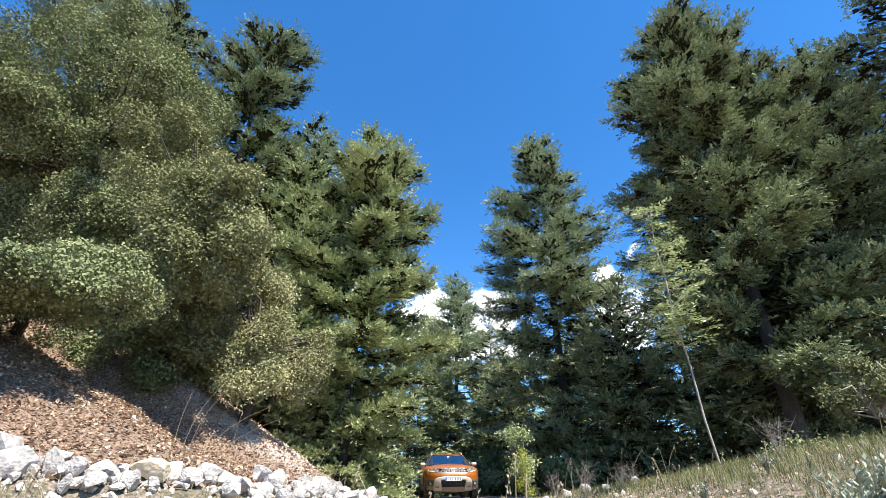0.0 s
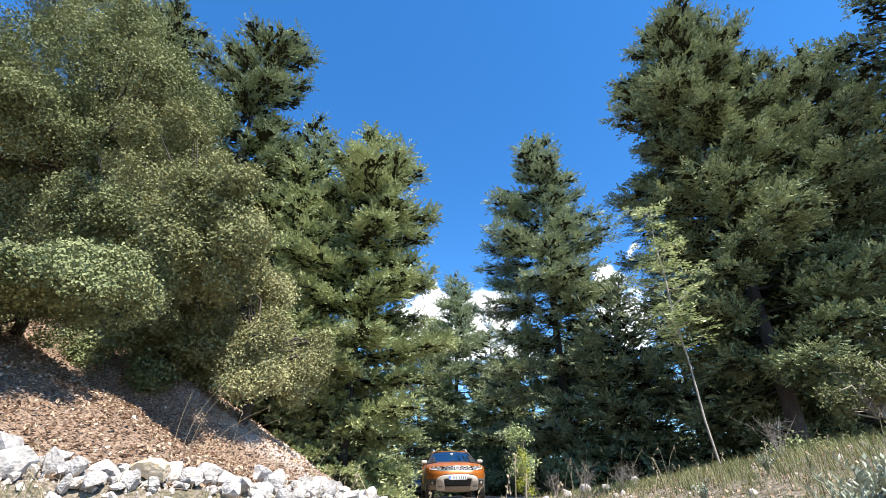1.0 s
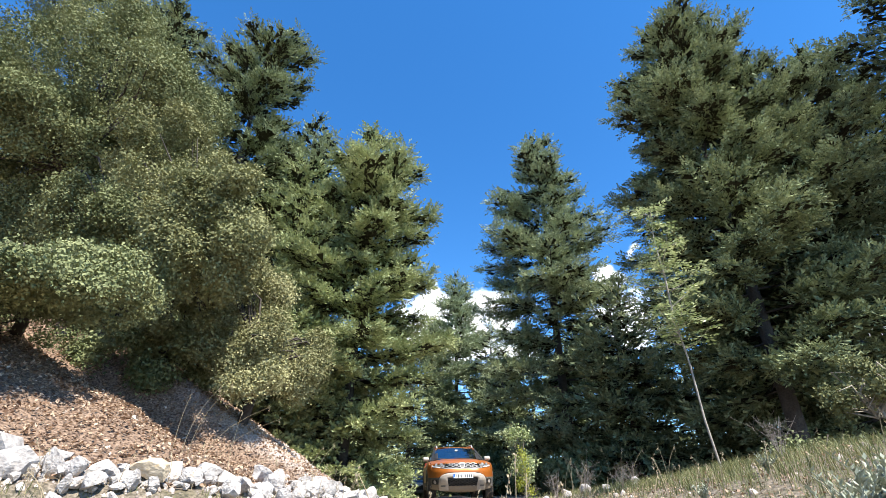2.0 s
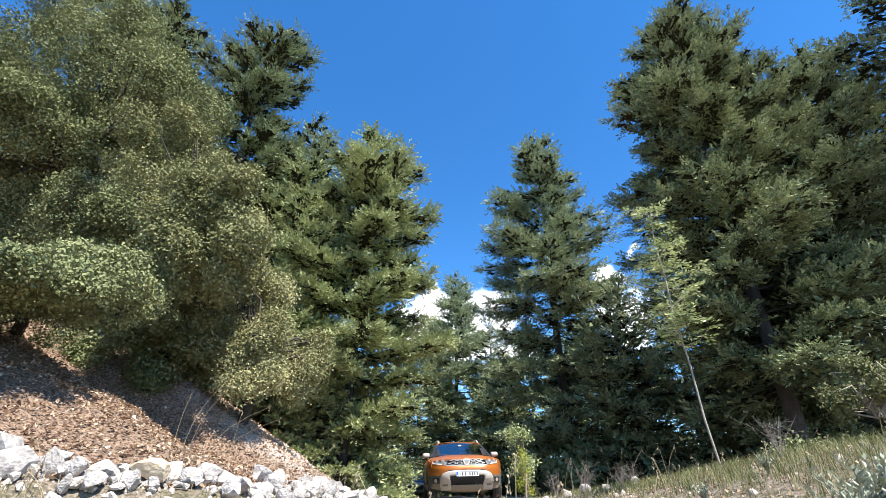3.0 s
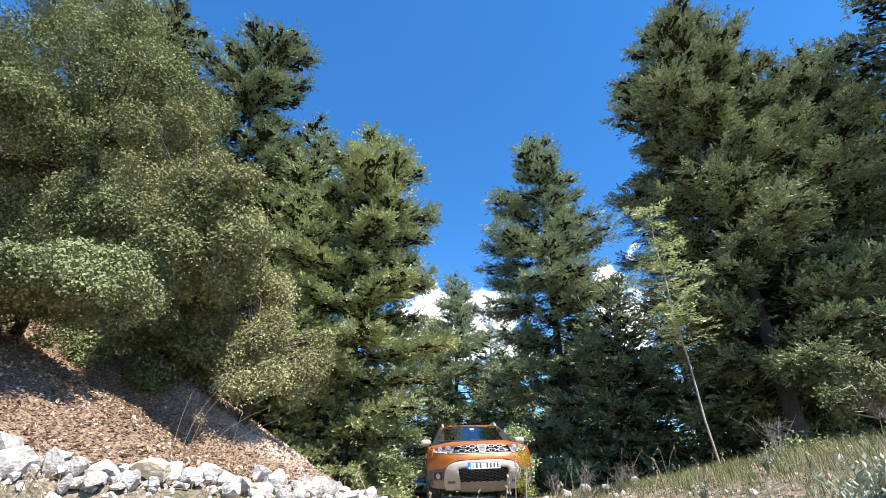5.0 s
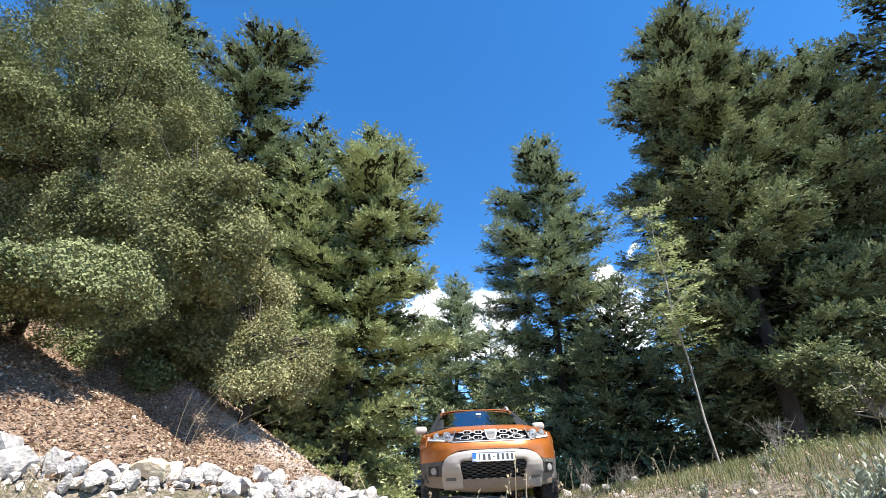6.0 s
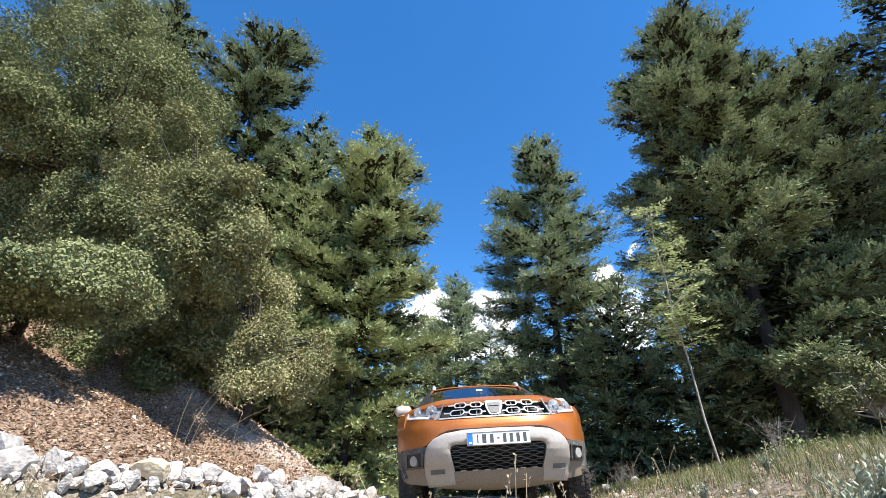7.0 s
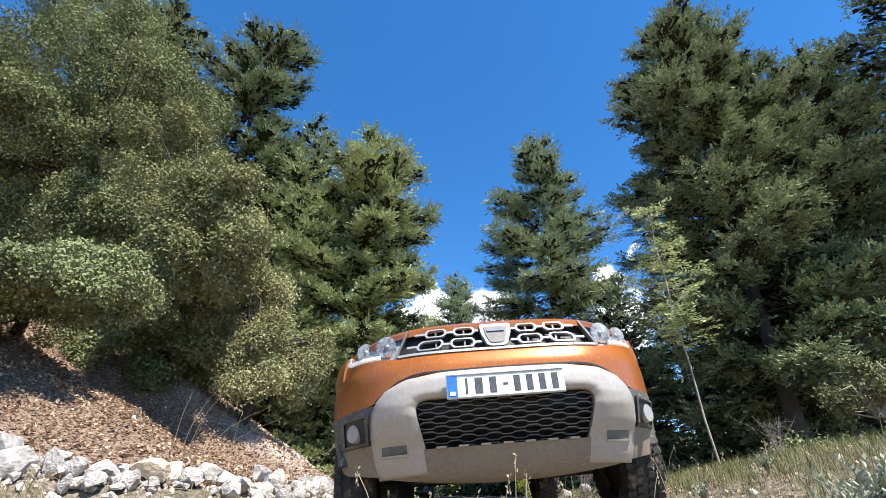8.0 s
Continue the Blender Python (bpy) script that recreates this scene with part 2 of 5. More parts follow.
def build_ground():
    xs, ys = axis(-900, 900, 0.07, -6.5, 5.0), axis(-500, 1500, 0.07, 0.4, 11.0)
    gx, gy = np.meshgrid(xs, ys)
    gz = height(gx, gy)
    nx, ny = len(xs), len(ys)
    idx = np.arange(nx * ny).reshape(ny, nx)
    f = np.stack([idx[:-1, :-1], idx[:-1, 1:], idx[1:, 1:], idx[1:, :-1]], -1).reshape(-1, 4)
    me = fast_mesh("ground", np.stack([gx, gy, gz], -1).reshape(-1, 3), f, SOIL)
    into = toe(gy) - gx
    c = np.zeros((ny, nx, 4), np.float32)
    c[..., 0] = step(-0.1, 0.5, into + 0.25 * ripples(gx, gy, 0.8, 9))
    spur = step(6.5, 7.0, gy) * step(10.5, 8.5, gy) * step(-0.3, 0.1, into) * step(3.4, 2.6, into)
    c[..., 1] = np.maximum(spur, 0.55 * step(0.6, 1.0, ripples(gx, gy, 1.7, 12)) * step(-0.6, 0.1, into))
    c[..., 3] = 1
    layer = me.color_attributes.new("kind_of_soil", "FLOAT_COLOR", "POINT")
    layer.data.foreach_set("color", c.ravel())
    me.shade_smooth()
    tagged(new("ground", me), "stony mountain track with grassy verge and leaf-strewn earth bank", "ground", kind="structure")


build_ground()

# ---------------------------------------------------------------- trees


def spray(centre, axis_way, size, g, fingers=12):
    """Needle sprays on twig ends: short blunt tufts to both sides and ahead, nearly in one plane that mostly faces up. Returns corners."""
    n = len(centre)
    flat = unit(np.cross(axis_way, np.array((0, 0, 1.0)) + 0.40 * g.normal(0, 1, (n, 3))))
    lift = np.cross(flat, axis_way)
    out = []
    for k in range(fingers):
        turn = (1.0 - 0.075 * k) * (1 if k % 2 else -1) if k < fingers - 1 else 0.0
        turn = turn + g.normal(0, 0.16, n)
        d = unit(axis_way * np.cos(turn)[:, None] + flat * np.sin(turn)[:, None] + lift * g.normal(0.20, 0.30, n)[:, None])
        wide = unit(np.cross(d, lift + 0.5 * g.normal(0, 1, (n, 3)))) * (size * g.uniform(0.070, 0.130, n))[:, None]
        a = centre + axis_way * (size * (0.15 * k - 0.3))[:, None]
        L = d * (size * g.uniform(0.45, 0.75, n) * (1.0 - 0.03 * k))[:, None]
        out.append(np.stack([a, a + L * 0.92 - wide, a + L + wide], 1))
    return np.concatenate(out)


def fir(x, y, top, profile, seed, mat, shoots=30000, size=0.17, lean=(0, 0), bare=0.04, boughs=4.0, label="", ragged=0.2, dead=0):
    """A Greek fir: trunk, boughs that droop and turn up, side twigs along each bough and needle shoots along each twig.
    profile: pairs of height (share of the whole) and reach of the boughs."""
    g = np.random.RandomState(seed)
    z0 = float(height(x, y)) - 0.1
    tall = top - z0
    tree = tagged(new("fir_tree"), label, "tree", "firs beside the track")
    tree.location = (x, y, z0)
    trunk = [(lean[0] * t + 0.05 * math.sin(5 * t + seed), lean[1] * t, tall * t, (0.011 * tall + 0.02) * (1 - t) ** 0.9 + 0.012) for t in np.linspace(0, 0.985, 9)]
    tubes("trunk", [trunk], BARK, tree, 10)
    count = int(24 + tall * boughs)
    t = bare + (0.985 - bare) * np.sort((np.arange(count) + g.uniform(0, 1, count)) / count)
    az = np.cumsum(g.uniform(1.7, 3.1, count))
    reach = np.interp(t, [p[0] for p in profile], [p[1] for p in profile])
    length = np.maximum(0.90 * reach * np.clip(1.0 + g.normal(0, ragged, count), 0.45, 1.35), 0.16)
    slope = -0.32 + 0.62 * t ** 1.3 + g.normal(0, 0.09, count)
    curl = g.uniform(0.12, 0.30, count)
    root = np.stack([lean[0] * t, lean[1] * t, tall * t], 1)
    flat_out = np.stack([np.cos(az), np.sin(az), 0 * az], 1)
    flat_side = np.stack([-np.sin(az), np.cos(az), 0 * az], 1)

    def along(i, s):
        p = root[i] + flat_out[i] * (length[i] * s)[:, None]
        p[:, 2] += length[i] * (slope[i] * s + curl[i] * s * s)
        return p

    limbs = []
    for i in range(count):
        p = along(np.full(4, i), np.array((0, 0.35, 0.7, 0.95)))
        r = 0.008 + 0.011 * length[i]
        limbs.append([(*q, r * k) for q, k in zip(p, (1, 0.75, 0.45, 0.2))])
    tagged(tubes("branchwork", limbs, BARK, tree, 4), kind="stuff")
    if dead:
        bare_twigs = []
        for k in range(dead):
            i = g.randint(int(count * 0.12), int(count * 0.62))
            p = along(np.full(2, i), np.array((0.1, 0.75)))
            a = p[0] + (p[1] - p[0]) * g.uniform(0, 0.8)
            e = a + (flat_out[i] * g.uniform(0.3, 0.9) + flat_side[i] * g.normal(0, 0.5) + np.array((0, 0, g.normal(-0.15, 0.25)))) * g.uniform(0.6, 1.6)
            m = (a + e) / 2 + g.normal(0, 0.10, 3)
            bare_twigs.append([(*a, 0.018), (*m, 0.013), (*e, 0.006)])
        tagged(tubes("dead_twig", bare_twigs, TWIG, tree, 4), kind="stuff")
    # side twigs: ten to each side of a bough, and the bough's own leading shoot
    share = length ** 1.7
    shoots = int(shoots / 3.8)
    i = g.choice(count, shoots, p=share / share.sum())
    slots = 10
    slot, hand = g.randint(0, slots, shoots), g.choice([-1.0, 1.0], shoots)
    s = 0.20 + 0.80 * (slot + 0.5) / slots
    tilt = g.normal(0.0, 0.13, (count, slots, 2))[i, slot, (hand > 0).astype(int)]
    L = length[i]
    twig = L * 0.40 * np.sqrt(np.clip(1.04 - s, 0, 1)) * np.clip(s * 2.0, 0.3, 1) + 0.10
    keep = g.uniform(0, 1, shoots) < np.clip(twig / (0.30 * L), 0.35, 1)
    lead = g.uniform(0, 1, shoots) < 0.10
    i, s, hand, L, twig, lead, tilt = [v[keep] for v in (i, s, hand, L, twig, lead, tilt)]
    n = len(i)
    r = g.uniform(0, 1, n) ** 0.75
    way = unit(flat_out[i] * 0.72 + flat_side[i] * (hand * 0.72)[:, None] + np.array((0, 0, 1.0)) * (slope[i] + curl[i] * s + tilt)[:, None])
    base = along(i, np.where(lead, 0.3 + 0.7 * r, s))
    base = np.where(lead[:, None], base, base + way * (twig * r)[:, None])
    base[:, 2] += np.where(lead, 0, twig * (0.10 * r * r - 0.10 * r))
    puff = unit(g.normal(0, 1, (n, 3))) * (g.uniform(0, 1, n) ** 0.6 * (0.04 + 0.055 * np.sqrt(L)))[:, None]
    base = base + puff
    cross = unit(np.cross(way, np.array((0, 0, 1.0))))
    aim = unit(way + 0.45 * unit(puff) + cross * g.normal(0, 0.3, n)[:, None] + np.array((0, 0, 1.0)) * g.normal(0.12, 0.2, n)[:, None])
    # dark sheets filling each bough: block light and put its underside's shade into colour
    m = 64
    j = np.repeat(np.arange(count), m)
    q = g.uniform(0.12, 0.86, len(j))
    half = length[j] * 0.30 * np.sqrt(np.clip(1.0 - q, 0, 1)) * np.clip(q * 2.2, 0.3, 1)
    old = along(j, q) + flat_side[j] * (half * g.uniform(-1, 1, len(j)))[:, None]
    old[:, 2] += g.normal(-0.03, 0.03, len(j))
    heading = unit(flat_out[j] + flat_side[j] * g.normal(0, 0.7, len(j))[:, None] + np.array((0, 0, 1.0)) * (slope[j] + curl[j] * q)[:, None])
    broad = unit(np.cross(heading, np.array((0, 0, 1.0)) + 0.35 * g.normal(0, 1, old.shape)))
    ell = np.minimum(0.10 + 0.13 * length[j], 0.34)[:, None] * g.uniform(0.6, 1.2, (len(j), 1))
    twigs = leaves("shade_fill", np.stack([old, old + heading * ell - broad * ell * 0.24, old + heading * ell * 1.05 + broad * ell * 0.24], 1), BOUGH_SHADE, tree)
    tagged(twigs, "dark sheets standing in for shade inside the boughs", kind="stuff")
    # the inner, shaded sprays are coarser
    size = 1.36 * size * g.uniform(0.75, 1.2, n) * np.where((s < 0.5) & (r < 0.7), 1.7, 1.0)
    leaves("crown", spray(base, aim, size, g), mat, tree)
    return tree


def leafage(blobs, each, size, g, clump=0.22, simple=False):
    """Leaves in sprigs over the outside of lumps that make up ellipsoids (x, y, z, rx, ry, rz, sprigs), with a darker, looser
    filling inside. Returns corners and sprig centres."""
    quad, centres = [], []
    for bx, by, bz, rx, ry, rz, n in blobs:
        m = max(6, n // 42)
        sub = unit(g.normal(0, 1, (m, 3))) * (0.86 - 0.40 * g.uniform(0, 1, (m, 1)) ** 1.6)
        lump = g.uniform(0.24, 0.42, m)
        k = g.randint(0, m, n)
        d = unit(g.normal(0, 1, (n, 3)) + 0.5 * sub[k] + np.array((0, 0, 0.25)))
        off = sub[k] + d * (lump[k] * (1 - 0.30 * g.uniform(0, 1, n) ** 2))[:, None]
        c = np.array((bx, by, bz)) + off * np.array((rx, ry, rz))
        centres.append(c)
        k = np.repeat(np.arange(n), each)
        p = c[k] + g.normal(0, 1, (len(k), 3)) * clump * 0.62
        face = unit(d[k] * 0.75 + np.array((0, 0, 0.35)) + g.normal(0, 0.8, p.shape))
        way = unit(np.cross(face, g.normal(0, 1, p.shape)))
        side = np.cross(face, way)
        s = size * g.uniform(0.6, 1.3, len(k))[:, None]
        if simple:
            quad.append(np.stack([p, p + way * s * 0.75 - side * s * 0.36, p + way * s * 0.9 + side * s * 0.34], 1))
            continue
        quad.append(np.stack([p, p + way * s * 0.55 - side * s * 0.32, p + way * s, p + way * s * 0.5 + side * s * 0.32 + face * s * 0.06], 1))
    return np.concatenate(quad), np.concatenate(centres)


def limb_paths(trunk_top, centres, every, thick, g):
    out = []
    for c in centres[::every]:
        root = trunk_top * g.uniform(0.75, 1.0)
        m = root + (c - root) * 0.55 + g.normal(0, 0.12, 3) + np.array((0, 0, min(0.25, 5 * thick)))
        out.append([(*root, thick), (*m, thick * 0.6), (*(c - (c - m) * 0.1), thick * 0.16)])
    return out


def broadleaf(name, x, y, blobs, seed, mat, each, size, label, thick=0.12, clump=0.22, every=14, bark=None, category="tree", simple=False):
    g = np.random.RandomState(seed)
    z0 = float(height(x, y)) - 0.08
    tree = tagged(new(name), label, category)
    tree.location = (x, y, z0)
    local = [(bx - x, by - y, bz - z0, *rest) for bx, by, bz, *rest in blobs]
    q, c = leafage(local, each, size, g, clump, simple)
    top = np.mean([b[:3] for b in local], axis=0) * np.array((0.8, 0.8, 0.85))
    tubes("trunk", [[(0, 0, 0, thick * 1.3), (*(top * 0.5 + g.normal(0, 0.05, 3)), thick * 1.05), (*top, thick * 0.9)]], bark or BARK, tree, 8)
    tagged(tubes("branchwork", limb_paths(top, c, every, thick * 0.45, g), bark or BARK, tree, 4), kind="stuff")
    leaves("crown", q, mat, tree)
    return tree


def build_trees():
    lit = "tall Greek fir with dense green needle sprays beside the track"
    # left of the track
    fir(-2.43, 12.3, 11.4, ((0, 1.9), (0.1, 2.1), (0.3, 2.2), (0.62, 2.35), (0.74, 1.8), (0.84, 1.2), (0.93, 0.6), (1, 0.1)), 11, FIR_GREEN, 60000, 0.136, label=lit, bare=0.01, boughs=5.6)
    fir(-4.7, 12.6, 10.6, ((0, 2.4), (0.3, 2.6), (0.6, 2.3), (0.85, 1.2), (1, 0.1)), 12, FIR_GREEN, 30000, 0.144, label=lit, bare=0.0, boughs=5.2)
    fir(-5.96, 16.5, 16.1, ((0, 2.8), (0.4, 2.8), (0.6, 2.4), (0.83, 1.25), (0.95, 0.5), (1, 0.1)), 13, FIR_BLUE, 22000, 0.160, label="bluish Greek fir behind others on the slope")
    fir(-7.8, 14.0, 18.7, ((0, 2.5), (0.4, 2.6), (0.7, 2.2), (0.88, 1.9), (0.96, 1.35), (1, 0.5)), 14, FIR_DARK, 36000, 0.160, label="tall narrow dark green fir on the slope", boughs=3.8)
    fir(-13.0, 14.5, 21.6, ((0, 2.8), (0.6, 2.6), (0.9, 1.2), (1, 0.2)), 15, FIR_DARK, 8000, 0.208, label="dark fir behind the oaks on the slope", bare=0.4)
    # ahead
    fir(1.2, 40.0, 19.0, ((0, 4.4), (0.3, 4.3), (0.53, 3.5), (0.75, 2.1), (0.9, 0.9), (1, 0.1)), 21, FIR_BLUE, 40000, 0.300, label="distant bluish fir at the end of the track", bare=0.0)
    fir(5.3, 20.5, 18.4, ((0, 2.6), (0.2, 3.2), (0.46, 3.3), (0.67, 2.7), (0.87, 1.5), (0.96, 0.6), (1, 0.1)), 22, FIR_BLUE, 54000, 0.185, label="tall pointed fir with bare lower twigs", bare=0.03, boughs=4.8, dead=160)
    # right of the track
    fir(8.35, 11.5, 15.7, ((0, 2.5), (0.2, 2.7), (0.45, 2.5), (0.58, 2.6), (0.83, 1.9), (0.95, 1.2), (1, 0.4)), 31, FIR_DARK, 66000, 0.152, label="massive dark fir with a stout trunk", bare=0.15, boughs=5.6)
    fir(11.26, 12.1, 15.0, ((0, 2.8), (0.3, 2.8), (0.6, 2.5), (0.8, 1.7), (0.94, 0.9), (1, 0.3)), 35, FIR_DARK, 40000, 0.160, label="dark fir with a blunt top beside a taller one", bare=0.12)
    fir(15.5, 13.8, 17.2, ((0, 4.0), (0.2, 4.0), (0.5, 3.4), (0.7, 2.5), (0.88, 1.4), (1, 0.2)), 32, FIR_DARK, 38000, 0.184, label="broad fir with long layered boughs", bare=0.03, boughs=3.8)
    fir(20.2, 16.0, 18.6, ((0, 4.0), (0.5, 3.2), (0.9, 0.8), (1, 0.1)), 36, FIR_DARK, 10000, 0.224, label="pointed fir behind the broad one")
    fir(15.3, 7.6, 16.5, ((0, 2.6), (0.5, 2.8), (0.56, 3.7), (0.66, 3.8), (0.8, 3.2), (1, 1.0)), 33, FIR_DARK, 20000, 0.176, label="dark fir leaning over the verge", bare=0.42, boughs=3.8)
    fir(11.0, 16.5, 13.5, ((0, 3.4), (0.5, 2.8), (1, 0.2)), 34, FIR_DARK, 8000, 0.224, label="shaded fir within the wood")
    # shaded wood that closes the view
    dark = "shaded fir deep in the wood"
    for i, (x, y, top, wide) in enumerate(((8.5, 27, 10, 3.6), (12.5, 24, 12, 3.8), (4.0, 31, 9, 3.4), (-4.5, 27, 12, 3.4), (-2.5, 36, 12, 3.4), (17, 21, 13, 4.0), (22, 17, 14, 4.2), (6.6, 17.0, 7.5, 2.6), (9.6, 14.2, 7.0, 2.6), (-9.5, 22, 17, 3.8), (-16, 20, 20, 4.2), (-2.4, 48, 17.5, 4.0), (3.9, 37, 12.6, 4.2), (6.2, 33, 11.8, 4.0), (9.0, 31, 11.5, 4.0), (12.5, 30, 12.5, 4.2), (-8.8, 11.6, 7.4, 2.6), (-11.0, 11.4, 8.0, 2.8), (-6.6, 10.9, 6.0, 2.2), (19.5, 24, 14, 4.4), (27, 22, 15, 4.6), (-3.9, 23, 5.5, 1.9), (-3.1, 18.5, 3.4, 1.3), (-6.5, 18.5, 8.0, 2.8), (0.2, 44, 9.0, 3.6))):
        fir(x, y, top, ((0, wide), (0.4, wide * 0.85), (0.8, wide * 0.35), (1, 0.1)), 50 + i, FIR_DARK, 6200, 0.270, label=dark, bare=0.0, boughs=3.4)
    # evergreen oaks on the bank
    broadleaf("oak_tree", -7.2, 8.2, [(-9.6, 8.4, 9.4, 2.2, 2.0, 1.8, 930), (-6.7, 8.0, 8.1, 1.25, 1.3, 1.5, 700), (-9.0, 8.0, 7.4, 1.7, 1.5, 0.9, 560), (-8.4, 8.9, 5.7, 1.8, 0.7, 1.4, 760), (-10.8, 8.9, 5.9, 1.8, 0.7, 1.5, 620), (-7.3, 8.1, 5.3, 1.1, 0.5, 1.0, 420), (-9.6, 9.2, 8.2, 1.7, 0.6, 1.2, 420), (-8.3, 8.4, 10.7, 1.3, 1.4, 1.5, 560), (-6.9, 9.0, 5.0, 1.5, 1.2, 1.5, 400), (-10.8, 7.6, 7.5, 1.7, 1.5, 1.1, 420), (-11.5, 8.2, 11.2, 1.9, 1.5, 1.9, 480), (-10.2, 8.6, 12.4, 1.5, 1.4, 1.4, 360)],
              61, OAK_LEAF, 64, 0.058, "evergreen oak with small olive-green leaves on the bank", 0.09, 0.17, 60, simple=True)
    broadleaf("oak_tree", -4.75, 7.35, [(-3.5, 5.8, 3.35, 0.80, 0.85, 0.85, 760), (-3.6, 6.7, 2.45, 0.5, 0.4, 0.45, 240), (-2.82, 5.72, 3.12, 0.52, 0.6, 0.55, 520), (-4.2, 6.7, 2.6, 0.6, 0.5, 0.5, 260), (-3.1, 5.5, 3.9, 0.50, 0.55, 0.5, 380), (-4.15, 6.0, 4.5, 0.75, 0.75, 0.75, 480), (-4.9, 6.3, 5.5, 0.8, 0.8, 0.9, 460)],
              62, OAK_OLD, 46, 0.044, "olive-brown oak leaning out over the bank", 0.07, 0.105, 40, simple=True)
    broadleaf("oak_bush", -5.4, 5.6, [(-4.15, 4.85, 2.30, 0.85, 0.6, 0.42, 520), (-5.2, 4.95, 2.22, 0.95, 0.7, 0.40, 520), (-6.1, 5.1, 2.4, 0.9, 0.8, 0.45, 400), (-5.1, 5.3, 1.95, 0.7, 0.5, 0.35, 160), (-3.95, 4.6, 2.3, 0.75, 0.5, 0.26, 300), (-4.9, 4.6, 2.25, 0.8, 0.55, 0.26, 300), (-3.55, 4.1, 2.02, 0.5, 0.4, 0.26, 260), (-4.4, 4.1, 2.12, 0.7, 0.45, 0.28, 320), (-3.35, 3.75, 1.88, 0.42, 0.35, 0.22, 240), (-4.0, 3.7, 2.0, 0.6, 0.4, 0.25, 320)],
              63, OAK_LEAF, 30, 0.037, "low spreading oak bush with grey-green leaves", 0.06, 0.085, 30, category="bush")
    broadleaf("oak_bush", -5.2, 7.6, [(-4.6, 7.4, 2.45, 0.9, 0.6, 0.6, 300), (-5.7, 7.0, 2.9, 0.9, 0.7, 0.8, 260), (-3.7, 7.5, 2.15, 0.6, 0.5, 0.5, 180), (-4.0, 6.9, 1.9, 0.6, 0.45, 0.45, 160), (-4.8, 6.5, 1.9, 0.6, 0.5, 0.45, 160)],
              65, OAK_LEAF, 40, 0.06, "shaded oak undergrowth behind the boughs", 0.06, 0.14, 16, category="bush", simple=True)
    broadleaf("juniper_bush", -2.95, 7.1, [(-2.85, 6.8, 2.42, 0.55, 0.5, 0.78, 420), (-2.38, 7.1, 2.05, 0.50, 0.45, 0.62, 300), (-3.2, 6.9, 3.05, 0.46, 0.45, 0.62, 260), (-2.75, 6.6, 1.75, 0.4, 0.35, 0.4, 160)],
              64, JUNIPER, 90, 0.036, "brownish-green juniper bush on the crest of the bank", 0.06, 0.13, 16, category="bush", simple=True)
    # undergrowth that fills the foot of the wood
    under = "dark undergrowth bush in the shade of the firs"
    for i, (x, y, w, h) in enumerate(((2.9, 24, 1.6, 1.3), (5.2, 17.5, 1.4, 1.1), (7.6, 19.5, 1.8, 1.4), (10.5, 18.5, 1.8, 1.4), (13.2, 16.0, 1.8, 1.4), (-3.2, 20.5, 1.3, 1.4), (16.5, 13.0, 2.0, 1.5), (4.0, 27.0, 2.2, 2.0), (9.0, 23.0, 2.2, 1.8), (14.5, 20.0, 2.4, 1.8), (-0.6, 31.0, 2.4, 2.0), (10.6, 12.2, 1.1, 0.8))):
        z = float(height(x, y))
        broadleaf("undergrowth_bush", x, y, [(x, y, z + h * 0.55, w, w * 0.8, h * 0.62, 190), (x + 0.7 * w, y + 0.3, z + h * 0.45, w * 0.7, w * 0.6, h * 0.5, 90), (x - 0.7 * w, y - 0.2, z + h * 0.5, w * 0.7, w * 0.6, h * 0.55, 90)],
                  80 + i, OAK_LEAF, 13, 0.20, under, 0.04, 0.22, 20, category="bush", simple=True)


build_trees()

# ---------------------------------------------------------------- cars
ORANGE = material("dusty_orange_paint", (0.34, 0.095, 0.013), (0.52, 0.155, 0.022), 0.34, 3, 90, 0.06, metal=0.25, coat=0.3, third=(0.38, 0.235, 0.125, 0.60, 42), dist=0.002)
BLUE = material("dark_blue_paint", (0.015, 0.03, 0.07), (0.02, 0.045, 0.10), 0.3, 3, 90, 0.03, metal=0.2, coat=0.7, dist=0.002)
SILVER = material("dusty_satin_silver_plastic", (0.45, 0.39, 0.335), (0.57, 0.50, 0.43), 0.40, 0.8, 60, 0.04, metal=0.25, third=(0.42, 0.345, 0.265, 0.64, 3), dist=0.002)
# Lip and lower corners: dust film and their shade, both in this darker colour.
DUST_AND_SHADE = material("dusty_plastic_with_shade", (0.245, 0.182, 0.125), (0.34, 0.265, 0.19), 0.75, 1.2, 60, 0.08, third=(0.20, 0.148, 0.10, 0.64, 5), dist=0.002)
GLOW = bpy.data.materials.new("lit_running_light")
GLOW.use_nodes = True
GLOW.node_tree.nodes["Principled BSDF"].inputs["Base Color"].default_value = (0.85, 0.86, 0.88, 1)
GLOW.node_tree.nodes["Principled BSDF"].inputs["Emission Color"].default_value = (0.92, 0.96, 1.0, 1)
GLOW.node_tree.nodes["Principled BSDF"].inputs["Emission Strength"].default_value = 0.25
GREY_PLASTIC = material("muddy_grey_plastic", (0.055, 0.052, 0.05), (0.13, 0.12, 0.105), 0.7, 7, 120, 0.25, third=(0.27, 0.22, 0.16, 0.58, 6), dist=0.003)
BLACK = material("black_plastic", (0.010, 0.010, 0.011), (0.028, 0.027, 0.026), 0.55, 6, 80, 0.1, dist=0.002)
BAR = material("dark_grey_moulded_plastic", (0.11, 0.10, 0.095), (0.20, 0.185, 0.165), 0.5, 6, 80, 0.1, dist=0.002)
